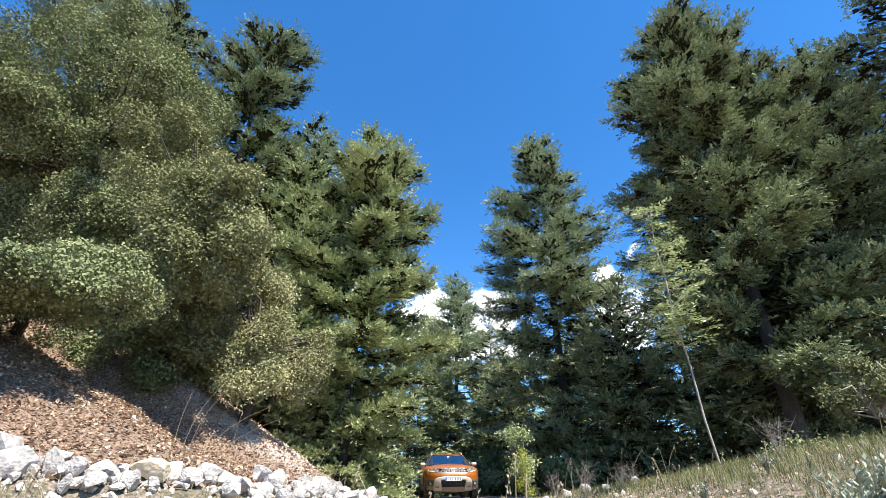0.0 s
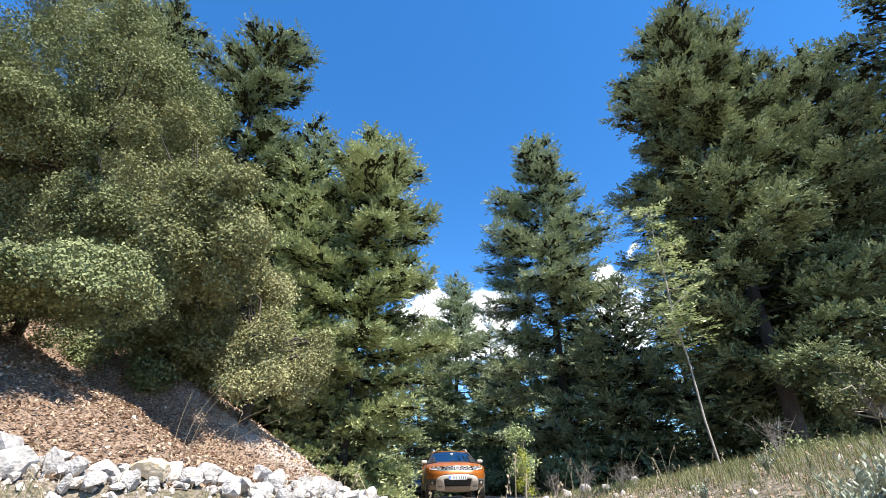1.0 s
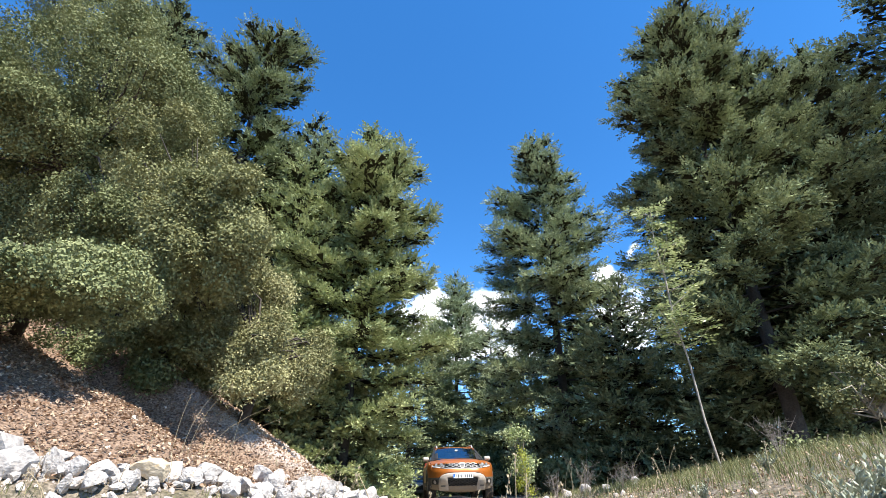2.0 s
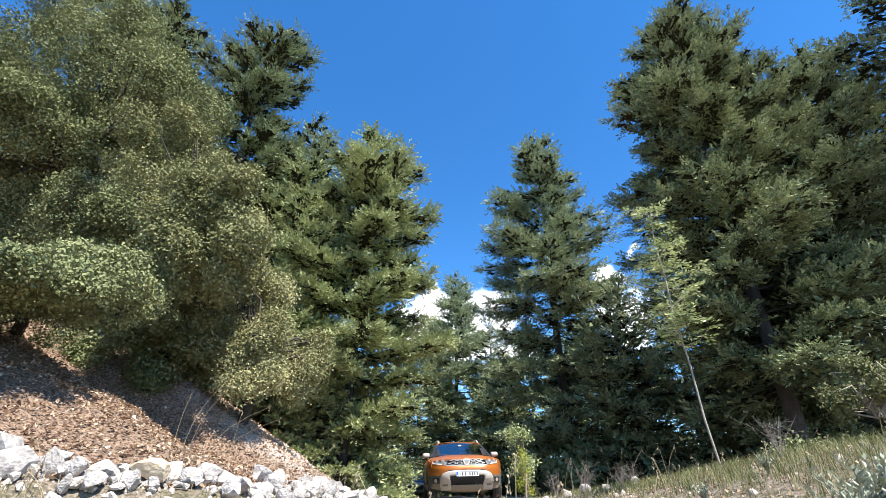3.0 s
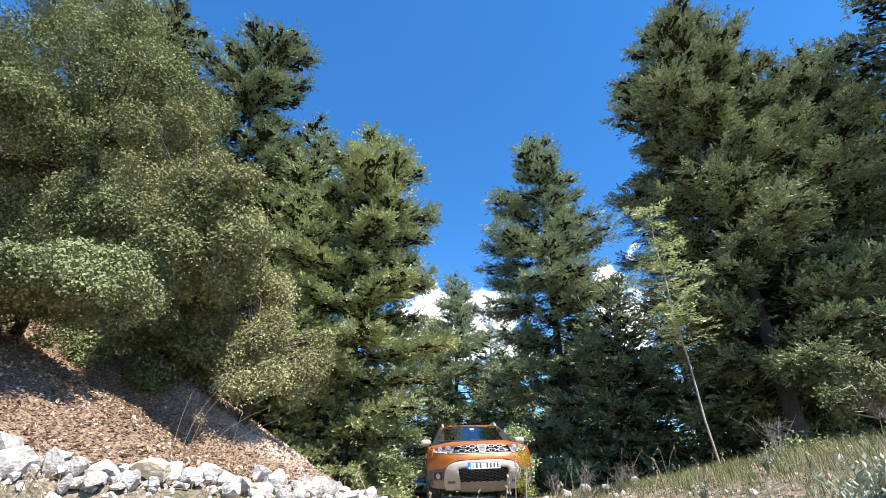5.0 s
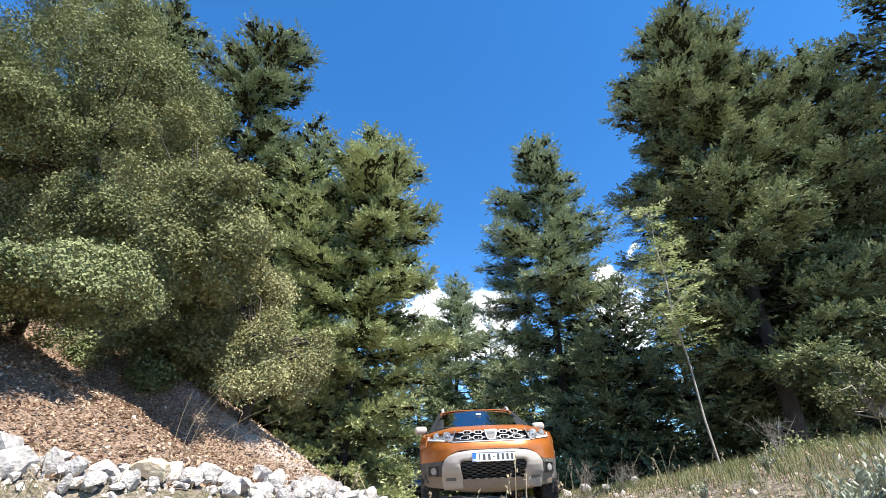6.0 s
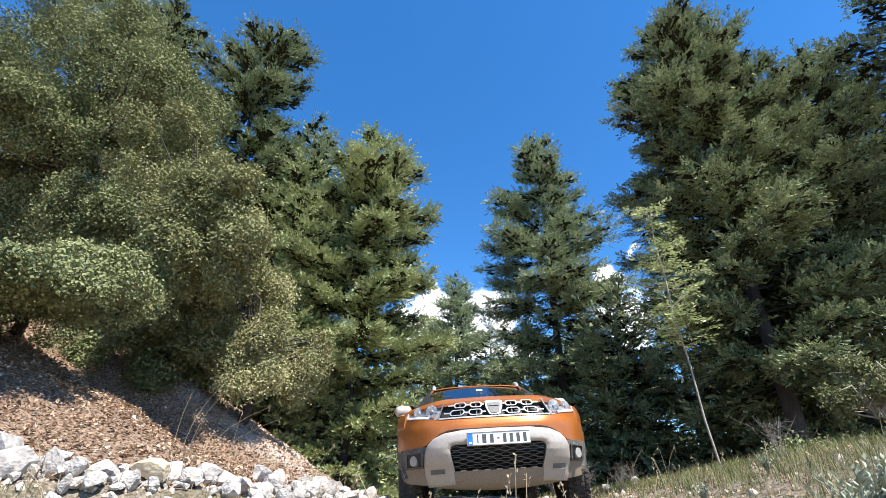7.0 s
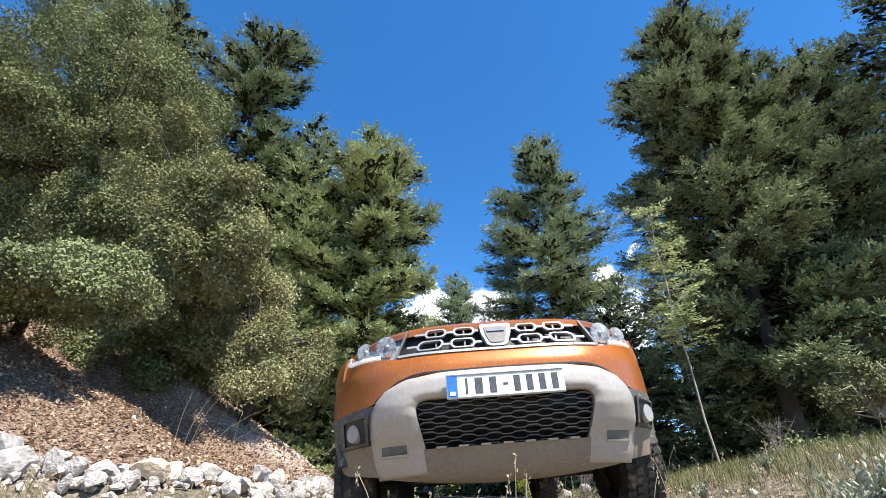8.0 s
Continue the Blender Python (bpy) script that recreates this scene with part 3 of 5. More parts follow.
CHROME = material("satin_chrome", (0.33, 0.332, 0.335), (0.44, 0.442, 0.445), 0.5, 6, 90, 0.03, metal=0.3, dist=0.001)
RUBBER = material("dusty_tyre_rubber", (0.030, 0.027, 0.025), (0.085, 0.072, 0.060), 0.85, 7, 70, 0.4, third=(0.20, 0.15, 0.105, 0.56, 1.4), dist=0.004)
ALLOY = material("grey_alloy", (0.30, 0.30, 0.31), (0.46, 0.46, 0.47), 0.4, 6, 60, 0.05, metal=0.8, dist=0.001)
REFLECTOR = material("silvered_reflector", (0.13, 0.13, 0.13), (0.52, 0.525, 0.53), 0.5, 22, 60, 0.5, metal=0.2, dist=0.01)
WHITE_SHEET = material("white_plate_enamel", (0.76, 0.77, 0.78), (0.86, 0.87, 0.87), 0.4, 6, 60, 0.02, third=(0.62, 0.60, 0.55, 0.66, 6), dist=0.001)
INK = material("worn_black_lettering", (0.04, 0.045, 0.05), (0.11, 0.115, 0.12), 0.6, 30, 140, 0.02, third=(0.42, 0.42, 0.42, 0.66, 5), dist=0.001)
BLUE_SHEET = material("blue_plate_strip", (0.02, 0.13, 0.55), (0.04, 0.20, 0.68), 0.45, 9, 60, 0.02, dist=0.001)
LAMP_WHITE = material("white_light_guide", (0.82, 0.83, 0.84), (0.92, 0.92, 0.92), 0.25, 9, 60, 0.02, dist=0.001)
AMBER = material("amber_lens", (0.55, 0.19, 0.03), (0.65, 0.26, 0.05), 0.3, 9, 60, 0.02, dist=0.001)
RED_LENS = material("red_lens", (0.30, 0.01, 0.01), (0.42, 0.02, 0.02), 0.2, 9, 60, 0.02, dist=0.001)
CLOTH = material("dark_seat_cloth", (0.020, 0.020, 0.022), (0.045, 0.045, 0.048), 0.9, 9, 90, 0.2, dist=0.002)


def glass(name, tint, least, most):
    """A thin pane: a gloss, stronger at a slant, over a see-through sheet."""
    m = bpy.data.materials.new(name)
    m.use_nodes = True
    n, l = m.node_tree.nodes, m.node_tree.links
    n.remove(n["Principled BSDF"])
    f, r = n.new("ShaderNodeLayerWeight"), n.new("ShaderNodeMapRange")
    a, b, mix = n.new("ShaderNodeBsdfTransparent"), n.new("ShaderNodeBsdfGlossy"), n.new("ShaderNodeMixShader")
    f.inputs["Blend"].default_value = 0.25
    r.inputs["To Min"].default_value, r.inputs["To Max"].default_value = least, most
    a.inputs["Color"].default_value = (*tint, 1)
    b.inputs["Roughness"].default_value = 0.03
    l.new(f.outputs["Facing"], r.inputs["Value"])
    l.new(r.outputs[0], mix.inputs[0])
    l.new(a.outputs[0], mix.inputs[1])
    l.new(b.outputs[0], mix.inputs[2])
    l.new(mix.outputs[0], n["Material Output"].inputs["Surface"])
    return m


WINDOW = glass("tinted_car_glass", (0.55, 0.62, 0.62), 0.16, 0.85)
LENS = glass("clear_lamp_cover", (0.95, 0.96, 0.97), 0.03, 0.08)


def sheet(f, us, lo, hi, nv, back):
    """A shaped panel: the surface f(u, v) for u along us and v from lo(u) to hi(u), thickened by the vector back."""
    bm = bmesh.new()
    back = Vector(back)
    a, b = [], []
    for u in us:
        col = [Vector(f(u, lo(u) + (hi(u) - lo(u)) * j / (nv - 1))) for j in range(nv)]
        a.append([bm.verts.new(p) for p in col])
        b.append([bm.verts.new(p + back) for p in col])
    n = len(a)
    for i in range(n - 1):
        for j in range(nv - 1):
            bm.faces.new((a[i][j], a[i + 1][j], a[i + 1][j + 1], a[i][j + 1]))
            bm.faces.new((b[i][j], b[i][j + 1], b[i + 1][j + 1], b[i + 1][j]))
        bm.faces.new((a[i][0], b[i][0], b[i + 1][0], a[i + 1][0]))
        bm.faces.new((a[i][-1], a[i + 1][-1], b[i + 1][-1], b[i][-1]))
    for j in range(nv - 1):
        bm.faces.new((a[0][j], a[0][j + 1], b[0][j + 1], b[0][j]))
        bm.faces.new((a[-1][j], b[-1][j], b[-1][j + 1], a[-1][j + 1]))
    bmesh.ops.recalc_face_normals(bm, faces=bm.faces)
    return bm


def block(sx, sy, sz, at=(0, 0, 0), turn=(0, 0, 0), round=0.0, seg=2):
    bm = bmesh.new()
    bmesh.ops.create_cube(bm, size=1)
    bmesh.ops.scale(bm, vec=(sx, sy, sz), verts=bm.verts)
    if round:
        bmesh.ops.bevel(bm, geom=bm.edges[:], offset=round, segments=seg, profile=0.5, affect="EDGES")
    bmesh.ops.transform(bm, matrix=pose(*at, *turn), verts=bm.verts)
    return bm


def disc(r1, r2, deep, at, turn=(90, 0, 0), sides=28):
    bm = bmesh.new()
    bmesh.ops.create_cone(bm, cap_ends=True, segments=sides, radius1=r1, radius2=r2, depth=deep)
    bmesh.ops.transform(bm, matrix=pose(*at, *turn), verts=bm.verts)
    return bm


def lathe(profile, sides=40):
    """A closed ring about the x axis from a loop of (x, radius)."""
    bm = bmesh.new()
    rings = []
    for k in range(sides):
        a = 2 * math.pi * k / sides
        rings.append([bm.verts.new((x, r * math.cos(a), r * math.sin(a))) for x, r in profile])
    n = len(profile)
    for k in range(sides):
        p, q = rings[k], rings[(k + 1) % sides]
        for j in range(n):
            bm.faces.new((p[j], p[(j + 1) % n], q[(j + 1) % n], q[j]))
    bmesh.ops.recalc_face_normals(bm, faces=bm.faces)
    return bm


def plan(x):
    return 0.62 * (abs(x) / 0.9) ** 4


PROF_Z = (0.22, 0.27, 0.32, 0.37, 0.40, 0.45, 0.52, 0.57, 0.66, 0.70, 0.735, 0.77, 0.80, 0.86, 0.92, 0.955, 0.985)
PROF_Y = (0.26, 0.18, 0.14, 0.115, 0.095, 0.045, 0.005, -0.005, 0.0, 0.0, 0.004, 0.018, 0.035, 0.058, 0.085, 0.105, 0.15)


def nose(x, z, proud=0.0):
    return (x, plan(x) + float(np.interp(z, PROF_Z, PROF_Y)) - proud, z)


def span(a, b, n):
    return [float(v) for v in np.linspace(a, b, n)]


def curve(xs, ys):
    return lambda u: float(np.interp(abs(u), xs, ys))


def flank(s, y, z, proud=0.0):
    """A point of the car's side, s being -1 or 1."""
    front = 0.9 * max((y - 0.03) / 0.62, 0.02) ** 0.25 if y < 0.65 else 0.9
    rear = 0.9 - 0.10 * max(0.0, (y - 3.7) / 0.55) ** 2.5
    x = min(front, rear) - 0.11 * max(0.0, (z - 0.84) / 0.18) ** 1.7 - 0.03 * max(0.0, (0.55 - z) / 0.3) + 0.008 * math.exp(-((z - 0.80) / 0.03) ** 2)
    return (s * (x + proud), y, z)


AXLE_F, AXLE_R, HUB, ARCH = 0.93, 3.60, 0.335, 0.405


def arch_line(low):
    def f(y):
        z = low
        for c in (AXLE_F, AXLE_R):
            if abs(y - c) < ARCH:
                z = max(z, HUB + math.sqrt(ARCH ** 2 - (y - c) ** 2))
        return z
    return f


def belt(y):
    return float(np.interp(y, [0.5, 0.8, 1.25, 2.4, 3.4, 4.3], [0.90, 0.955, 1.01, 1.03, 1.05, 1.06]))


def link_ring(cx, cz, w, h, slant):
    """One bright link of the grille: a rounded frame on the nose."""
    bm = bmesh.new()
    pts = []
    for px, pz in ((-1, -0.45), (-0.75, -1), (0.75, -1), (1, -0.45), (1, 0.45), (0.75, 1), (-0.75, 1), (-1, 0.45)):
        pts.append((cx + px * w / 2 + slant * pz, cz + pz * h / 2))
    t = 0.0085
    outer, inner, deep_o, deep_i = [], [], [], []
    for x, z in pts:
        k = Vector((cx - x, cz - z)).normalized() * t * 1.25
        outer.append(bm.verts.new(nose(x, z, 0.000)))
        inner.append(bm.verts.new(nose(x + k.x, z + k.y, 0.000)))
        deep_o.append(bm.verts.new(nose(x, z, -0.03)))
        deep_i.append(bm.verts.new(nose(x + k.x, z + k.y, -0.03)))
    n = len(pts)
    for i in range(n):
        j = (i + 1) % n
        for p, q in ((outer, inner), (deep_o, outer), (inner, deep_i), (deep_i, deep_o)):
            bm.faces.new((p[i], p[j], q[j], q[i]))
    bmesh.ops.recalc_face_normals(bm, faces=bm.faces)
    return bm


def shield(scale, proud, deep):
    """The plain shield on the grille."""
    out = [(-0.078, 0.062), (-0.06, 0.066), (0.06, 0.066), (0.078, 0.062), (0.074, 0.01), (0.05, -0.052), (0.03, -0.062), (-0.03, -0.062), (-0.05, -0.052), (-0.074, 0.01)]
    bm = bmesh.new()
    a = [bm.verts.new(nose(x * scale, 0.875 + z * scale, proud)) for x, z in out]
    b = [bm.verts.new(nose(x * scale, 0.875 + z * scale, proud - deep)) for x, z in out]
    bm.faces.new(a)
    for i in range(len(a)):
        j = (i + 1) % len(a)
        bm.faces.new((a[i], a[j], b[j], b[i]))
    bmesh.ops.recalc_face_normals(bm, faces=bm.faces)
    return bm


def car_front(car, paint):
    # painted bumper skin under the lamps and grille
    top = curve([0, 0.46, 0.50, 0.76, 0.895], [0.795, 0.795, 0.795, 0.835, 0.86])
    bottom = curve([0, 0.36, 0.42, 0.48, 0.54, 0.60, 0.64, 0.895], [0.700, 0.698, 0.690, 0.672, 0.64, 0.60, 0.590, 0.590])
    bumper = smooth(part("bumper", sheet(lambda u, v: nose(u, v), span(-0.895, 0.895, 61), bottom, top, 9, (0, 0.05, 0)), paint, car, "orange bumper skin speckled with dried mud"))
    part("crease", sheet(lambda u, v: nose(u, v, 0.003), span(-0.60, 0.60, 41), lambda u: bottom(u) + 0.002, lambda u: bottom(u) + 0.010, 2, (0, 0.02, 0)), BLACK, bumper)
    # satin skid guard round the lower mouth
    knots = (-1.0, -0.875, -0.75, -0.62, -0.52, -0.43, -0.34, -0.2, 0.0)
    rim_in = ((0.362, 0.372, 0.388, 0.402, 0.404, 0.390, 0.36, 0.23, 0.0), (0.285, 0.392, 0.46, 0.52, 0.552, 0.575, 0.584, 0.585, 0.585))
    rim_out = ((0.600, 0.622, 0.630, 0.620, 0.592, 0.545, 0.45, 0.28, 0.0), (0.275, 0.36, 0.45, 0.55, 0.604, 0.645, 0.680, 0.698, 0.702))

    def arch(u, v):
        a = [float(np.interp(-abs(u), knots, r)) for r in (*rim_in, *rim_out)]
        x, z = a[0] + (a[2] - a[0]) * v, a[1] + (a[3] - a[1]) * v
        return nose(x if u > 0 else -x, z, 0.008 + 0.022 * (1 - (2 * v - 1) ** 4))

    guard = smooth(part("skid_guard", sheet(arch, span(-1, 1, 97), lambda u: 0.0, lambda u: 1.0, 11, (0, 0.05, 0)), SILVER, car, "satin silver guard with a film of dust"), 60)
    for s in (-1, 1):
        part("slot", sheet(lambda u, v: nose(s * u, v, 0.0315), span(0.455, 0.575, 7), lambda u: 0.372, lambda u: 0.408, 2, (0, 0.02, 0)), BAR, guard)
        part("slot_rim", sheet(lambda u, v: nose(s * u, v, 0.040), span(0.450, 0.580, 7), lambda u: 0.363, lambda u: 0.372, 2, (0, 0.03, 0)), SILVER, guard)
        # lower corner and lamp housing
        smooth(part("bumper_corner", sheet(lambda u, v: nose(s * u, v, 0.004), span(0.60, 0.885, 16), curve([0.6, 0.80, 0.885], [0.29, 0.315, 0.37]), lambda u: 0.425, 6, (0, 0.05, 0)), DUST_AND_SHADE, car, "dusty grey lower bumper corner, coloured darker for shade"))
        housing = smooth(part("fog_lamp_housing", sheet(lambda u, v: nose(s * u, v, 0.002), span(0.60, 0.888, 16), lambda u: 0.425, lambda u: 0.59, 8, (0, 0.05, 0)), GREY_PLASTIC, car, "muddy dark plastic lamp surround"))
        part("recess", sheet(lambda u, v: nose(s * u, v, 0.006), span(0.655, 0.795, 8), lambda u: 0.437, lambda u: 0.552 - 0.02 * (u - 0.65), 4, (0, 0.02, 0)), BLACK, housing)
        for u0, u1, v0, v1 in ((0.640, 0.805, 0.428, 0.441), (0.640, 0.805, 0.545, 0.556), (0.640, 0.655, 0.441, 0.545), (0.790, 0.805, 0.441, 0.545)):
            part("rim", sheet(lambda u, v: nose(s * u, v, 0.024), span(u0, u1, 6), lambda u: v0, lambda u: v1, 2, (0, 0.05, 0)), GREY_PLASTIC, housing)
        lx, ly, lz = nose(s * 0.718, 0.488)
        lamp = smooth(part("fog_lamp", disc(0.046, 0.040, 0.03, (lx, ly - 0.010, lz), (90, 0, s * 38)), SILVER, car, "round fog lamp behind clear glass"))
        bm = bmesh.new()
        bmesh.ops.create_uvsphere(bm, u_segments=20, v_segments=10, radius=0.040)
        bmesh.ops.transform(bm, matrix=pose(lx + s * 0.004, ly - 0.022, lz, 90, 0, s * 38) @ Matrix.Diagonal((1, 1, 0.4, 1)), verts=bm.verts)
        smooth(part("glass", bm, LENS, lamp))
    smooth(part("lower_lip", sheet(lambda u, v: nose(u, v, 0.012), span(-0.60, 0.60, 33), lambda u: 0.235 + 0.05 * abs(u / 0.6) ** 2, lambda u: 0.386, 7, (0, 0.06, 0)), DUST_AND_SHADE, guard, "dusty lower lip, coloured darker for its shade"))
    for k in range(7):
        x = -0.30 + 0.10 * k
        part("tooth", sheet(lambda u, v: nose(u, v, 0.030), span(x - 0.022, x + 0.022, 4), lambda u: 0.384, lambda u: 0.392, 2, (0, 0.06, 0)), SILVER, guard)
    # lower mouth with wavy bars
    mouth = part("lower_grille", sheet(lambda u, v: nose(u, v, -0.055), span(-0.42, 0.42, 21), lambda u: 0.37, lambda u: 0.60, 4, (0, 0.02, 0)), BLACK, car, "black mesh mouth of wavy bars")
    wave = lambda u, k: 0.0042 * float(np.interp(((u / 0.118 + 0.5 * (k % 2)) % 1.0), [0, 0.18, 0.32, 0.68, 0.82, 1.0], [-1, -1, 1, 1, -1, -1]))
    for k in range(10):
        zc = 0.390 + 0.0196 * k
        w = float(np.interp(zc, [0.385, 0.55], [0.372, 0.405]))
        part("grille_bar", sheet(lambda u, v: nose(u, v, -0.012), span(-w, w, 75), lambda u: zc - 0.0021 + wave(u, k), lambda u: zc + 0.0021 + wave(u, k), 2, (0, 0.03, 0)), BAR, mouth)
    # plate
    y0 = nose(0.26, 0.62)[1] - 0.055
    plate = part("number_plate", block(0.524, 0.014, 0.104, (0, y0, 0.617), round=0.004), WHITE_SHEET, car, "white number plate with a blue strip and worn dark characters")
    part("blue_strip", block(0.044, 0.004, 0.098, (-0.235, y0 - 0.0075, 0.617)), BLUE_SHEET, plate)
    part("code_bar", block(0.026, 0.003, 0.016, (-0.235, y0 - 0.0105, 0.587)), WHITE_SHEET, plate)
    for x, w in ((-0.172, 0.010), (-0.118, 0.034), (-0.055, 0.030), (0.000, 0.020), (0.052, 0.028), (0.108, 0.028), (0.164, 0.028), (0.220, 0.028)):
        h = 0.010 if w == 0.020 else 0.068
        part("character_bar", block(w, 0.004, h, (x, y0 - 0.0075, 0.617), round=0.0015, seg=1), INK, plate)
    for side in (-1, 1):
        part("plate_rim", block(0.524, 0.004, 0.005, (0, y0 - 0.0085, 0.617 + side * 0.0485)), BAR, plate)
    # upper grille
    grille = part("grille", sheet(lambda u, v: nose(u, v, -0.05), span(-0.49, 0.49, 25), lambda u: 0.79, lambda u: 0.955, 4, (0, 0.02, 0)), BLACK, car, "black grille with bright chrome links")
    for s in (-1, 1):
        for cx, cz, w, h, slant in ((0.155, 0.912, 0.105, 0.046, 0.0), (0.295, 0.912, 0.105, 0.046, -0.004), (0.165, 0.847, 0.120, 0.050, 0.0), (0.325, 0.847, 0.125, 0.050, -0.010)):
            smooth(part("grille_link", link_ring(s * cx, cz, w, h, s * slant), CHROME, grille))
        for z, x0, x1 in ((0.912, 0.080, 0.105), (0.912, 0.207, 0.243), (0.912, 0.347, 0.40), (0.847, 0.070, 0.106), (0.847, 0.224, 0.264), (0.847, 0.387, 0.44)):
            part("grille_bridge", sheet(lambda u, v: nose(s * u, v, -0.004), span(x0, x1, 3), lambda u: z - 0.005, lambda u: z + 0.005, 2, (0, 0.02, 0)), CHROME, grille)
        for x in (0.155, 0.295):
            part("grille_post", sheet(lambda u, v: nose(s * u, v, -0.012), span(x - 0.004, x + 0.004, 2), lambda u: 0.80, lambda u: 0.95, 8, (0, 0.02, 0)), BAR, grille)
        part("grille_edge", sheet(lambda v, u: nose(s * u, v, 0.0), span(0.80, 0.945, 8), lambda v: 0.490 - 0.42 * (v - 0.80), lambda v: 0.502 - 0.42 * (v - 0.80), 2, (0, 0.04, 0)), BAR, grille)
    part("grille_trim", sheet(lambda u, v: nose(u, v, 0.008), span(-0.485, 0.485, 25), lambda u: 0.797, lambda u: 0.809, 2, (0, 0.04, 0)), CHROME, grille)
    badge = smooth(part("badge", shield(0.98, 0.014, 0.05), CHROME, car, "plain chrome shield"))
    smooth(part("badge_face", shield(0.72, 0.018, 0.01), BAR, badge))
    part("badge_bar", block(0.085, 0.004, 0.014, (0, nose(0, 0.893, 0.022)[1], 0.900)), CHROME, badge)
    # headlights
    lo = lambda u: float(np.interp(u, [0.44, 0.49, 0.52, 0.76, 0.81], [0.925, 0.815, 0.806, 0.845, 0.862]))
    hi = lambda u: float(np.interp(u, [0.44, 0.60, 0.72, 0.81], [0.946, 0.944, 0.928, 0.890]))
    for s in (-1, 1):
        light = smooth(part("headlight", sheet(lambda u, v: nose(s * u, v, -0.040), span(0.44, 0.81, 22), lo, hi, 6, (0, 0.02, 0)), REFLECTOR, car, "clear headlight with two bowls and a white light guide"))
        for cx, cz, r in ((0.545, 0.880, 0.054), (0.668, 0.890, 0.046)):
            x, y, z = nose(s * cx, cz, -0.032)
            smooth(part("bowl", disc(r * 0.6, r, 0.035, (x, y, z), (90, 0, s * 15)), REFLECTOR, light))
            bm = bmesh.new()
            bmesh.ops.create_uvsphere(bm, u_segments=16, v_segments=8, radius=r * 0.26)
            bmesh.ops.translate(bm, verts=bm.verts, vec=(x, y - 0.014, z))
            smooth(part("bulb", bm, CHROME, light))
        part("amber_lamp", sheet(lambda u, v: nose(s * u, v, -0.03), span(0.526, 0.546, 5), lambda u: 0.826, lambda u: 0.836, 3, (0, 0.02, 0)), AMBER, light)
        smooth(part("light_guide", sheet(lambda u, v: nose(s * u, v, -0.004), span(0.580, 0.795, 13), lambda u: lo(u) + 0.004, lambda u: lo(u) + 0.020, 3, (0, 0.03, 0)), GLOW, light))
        smooth(part("light_guide", sheet(lambda v, u: nose(s * u, v, -0.010), span(0.868, 0.905, 5), lambda v: 0.772, lambda v: 0.798, 3, (0, 0.03, 0)), GLOW, light))
        for k in range(5):
            cu = 0.60 + 0.034 * k
            part("facet", sheet(lambda u, v: nose(s * u, v, -0.035), span(cu, cu + 0.024, 3), lambda u: lo(u) + 0.030, lambda u: lo(u) + 0.044, 2, (0, 0.02, 0)), CHROME, light)
        g = smooth(part("lamp_cover", sheet(lambda u, v: nose(s * u, v, 0.003), span(0.44, 0.812, 22), lo, hi, 6, (0, 0.003, 0)), LENS, light))
        g.visible_shadow = False


def bonnet_top(x, y):
    """The bonnet: rounded at its front edge, rising to the windscreen, with two soft ribs."""
    y0 = plan(x) + 0.098
    t = min(max((y - y0) / max(1.24 - y0, 0.05), 0), 1)
    edge = 0.948 - 0.055 * (abs(x) / 0.8) ** 2.6
    rear = 1.075 - 0.065 * (abs(x) / 0.8) ** 2.2
    rib = 0.014 * math.exp(-((abs(x) - 0.45) / 0.10) ** 2) * min(1, 4 * t) * (1 - 0.5 * t)
    return (x, y, edge + (rear - edge) * (0.42 * t + 0.58 * min(1, t / 0.16) ** 0.55 * 0.62 + 0.58 * 0.38 * t) + rib)


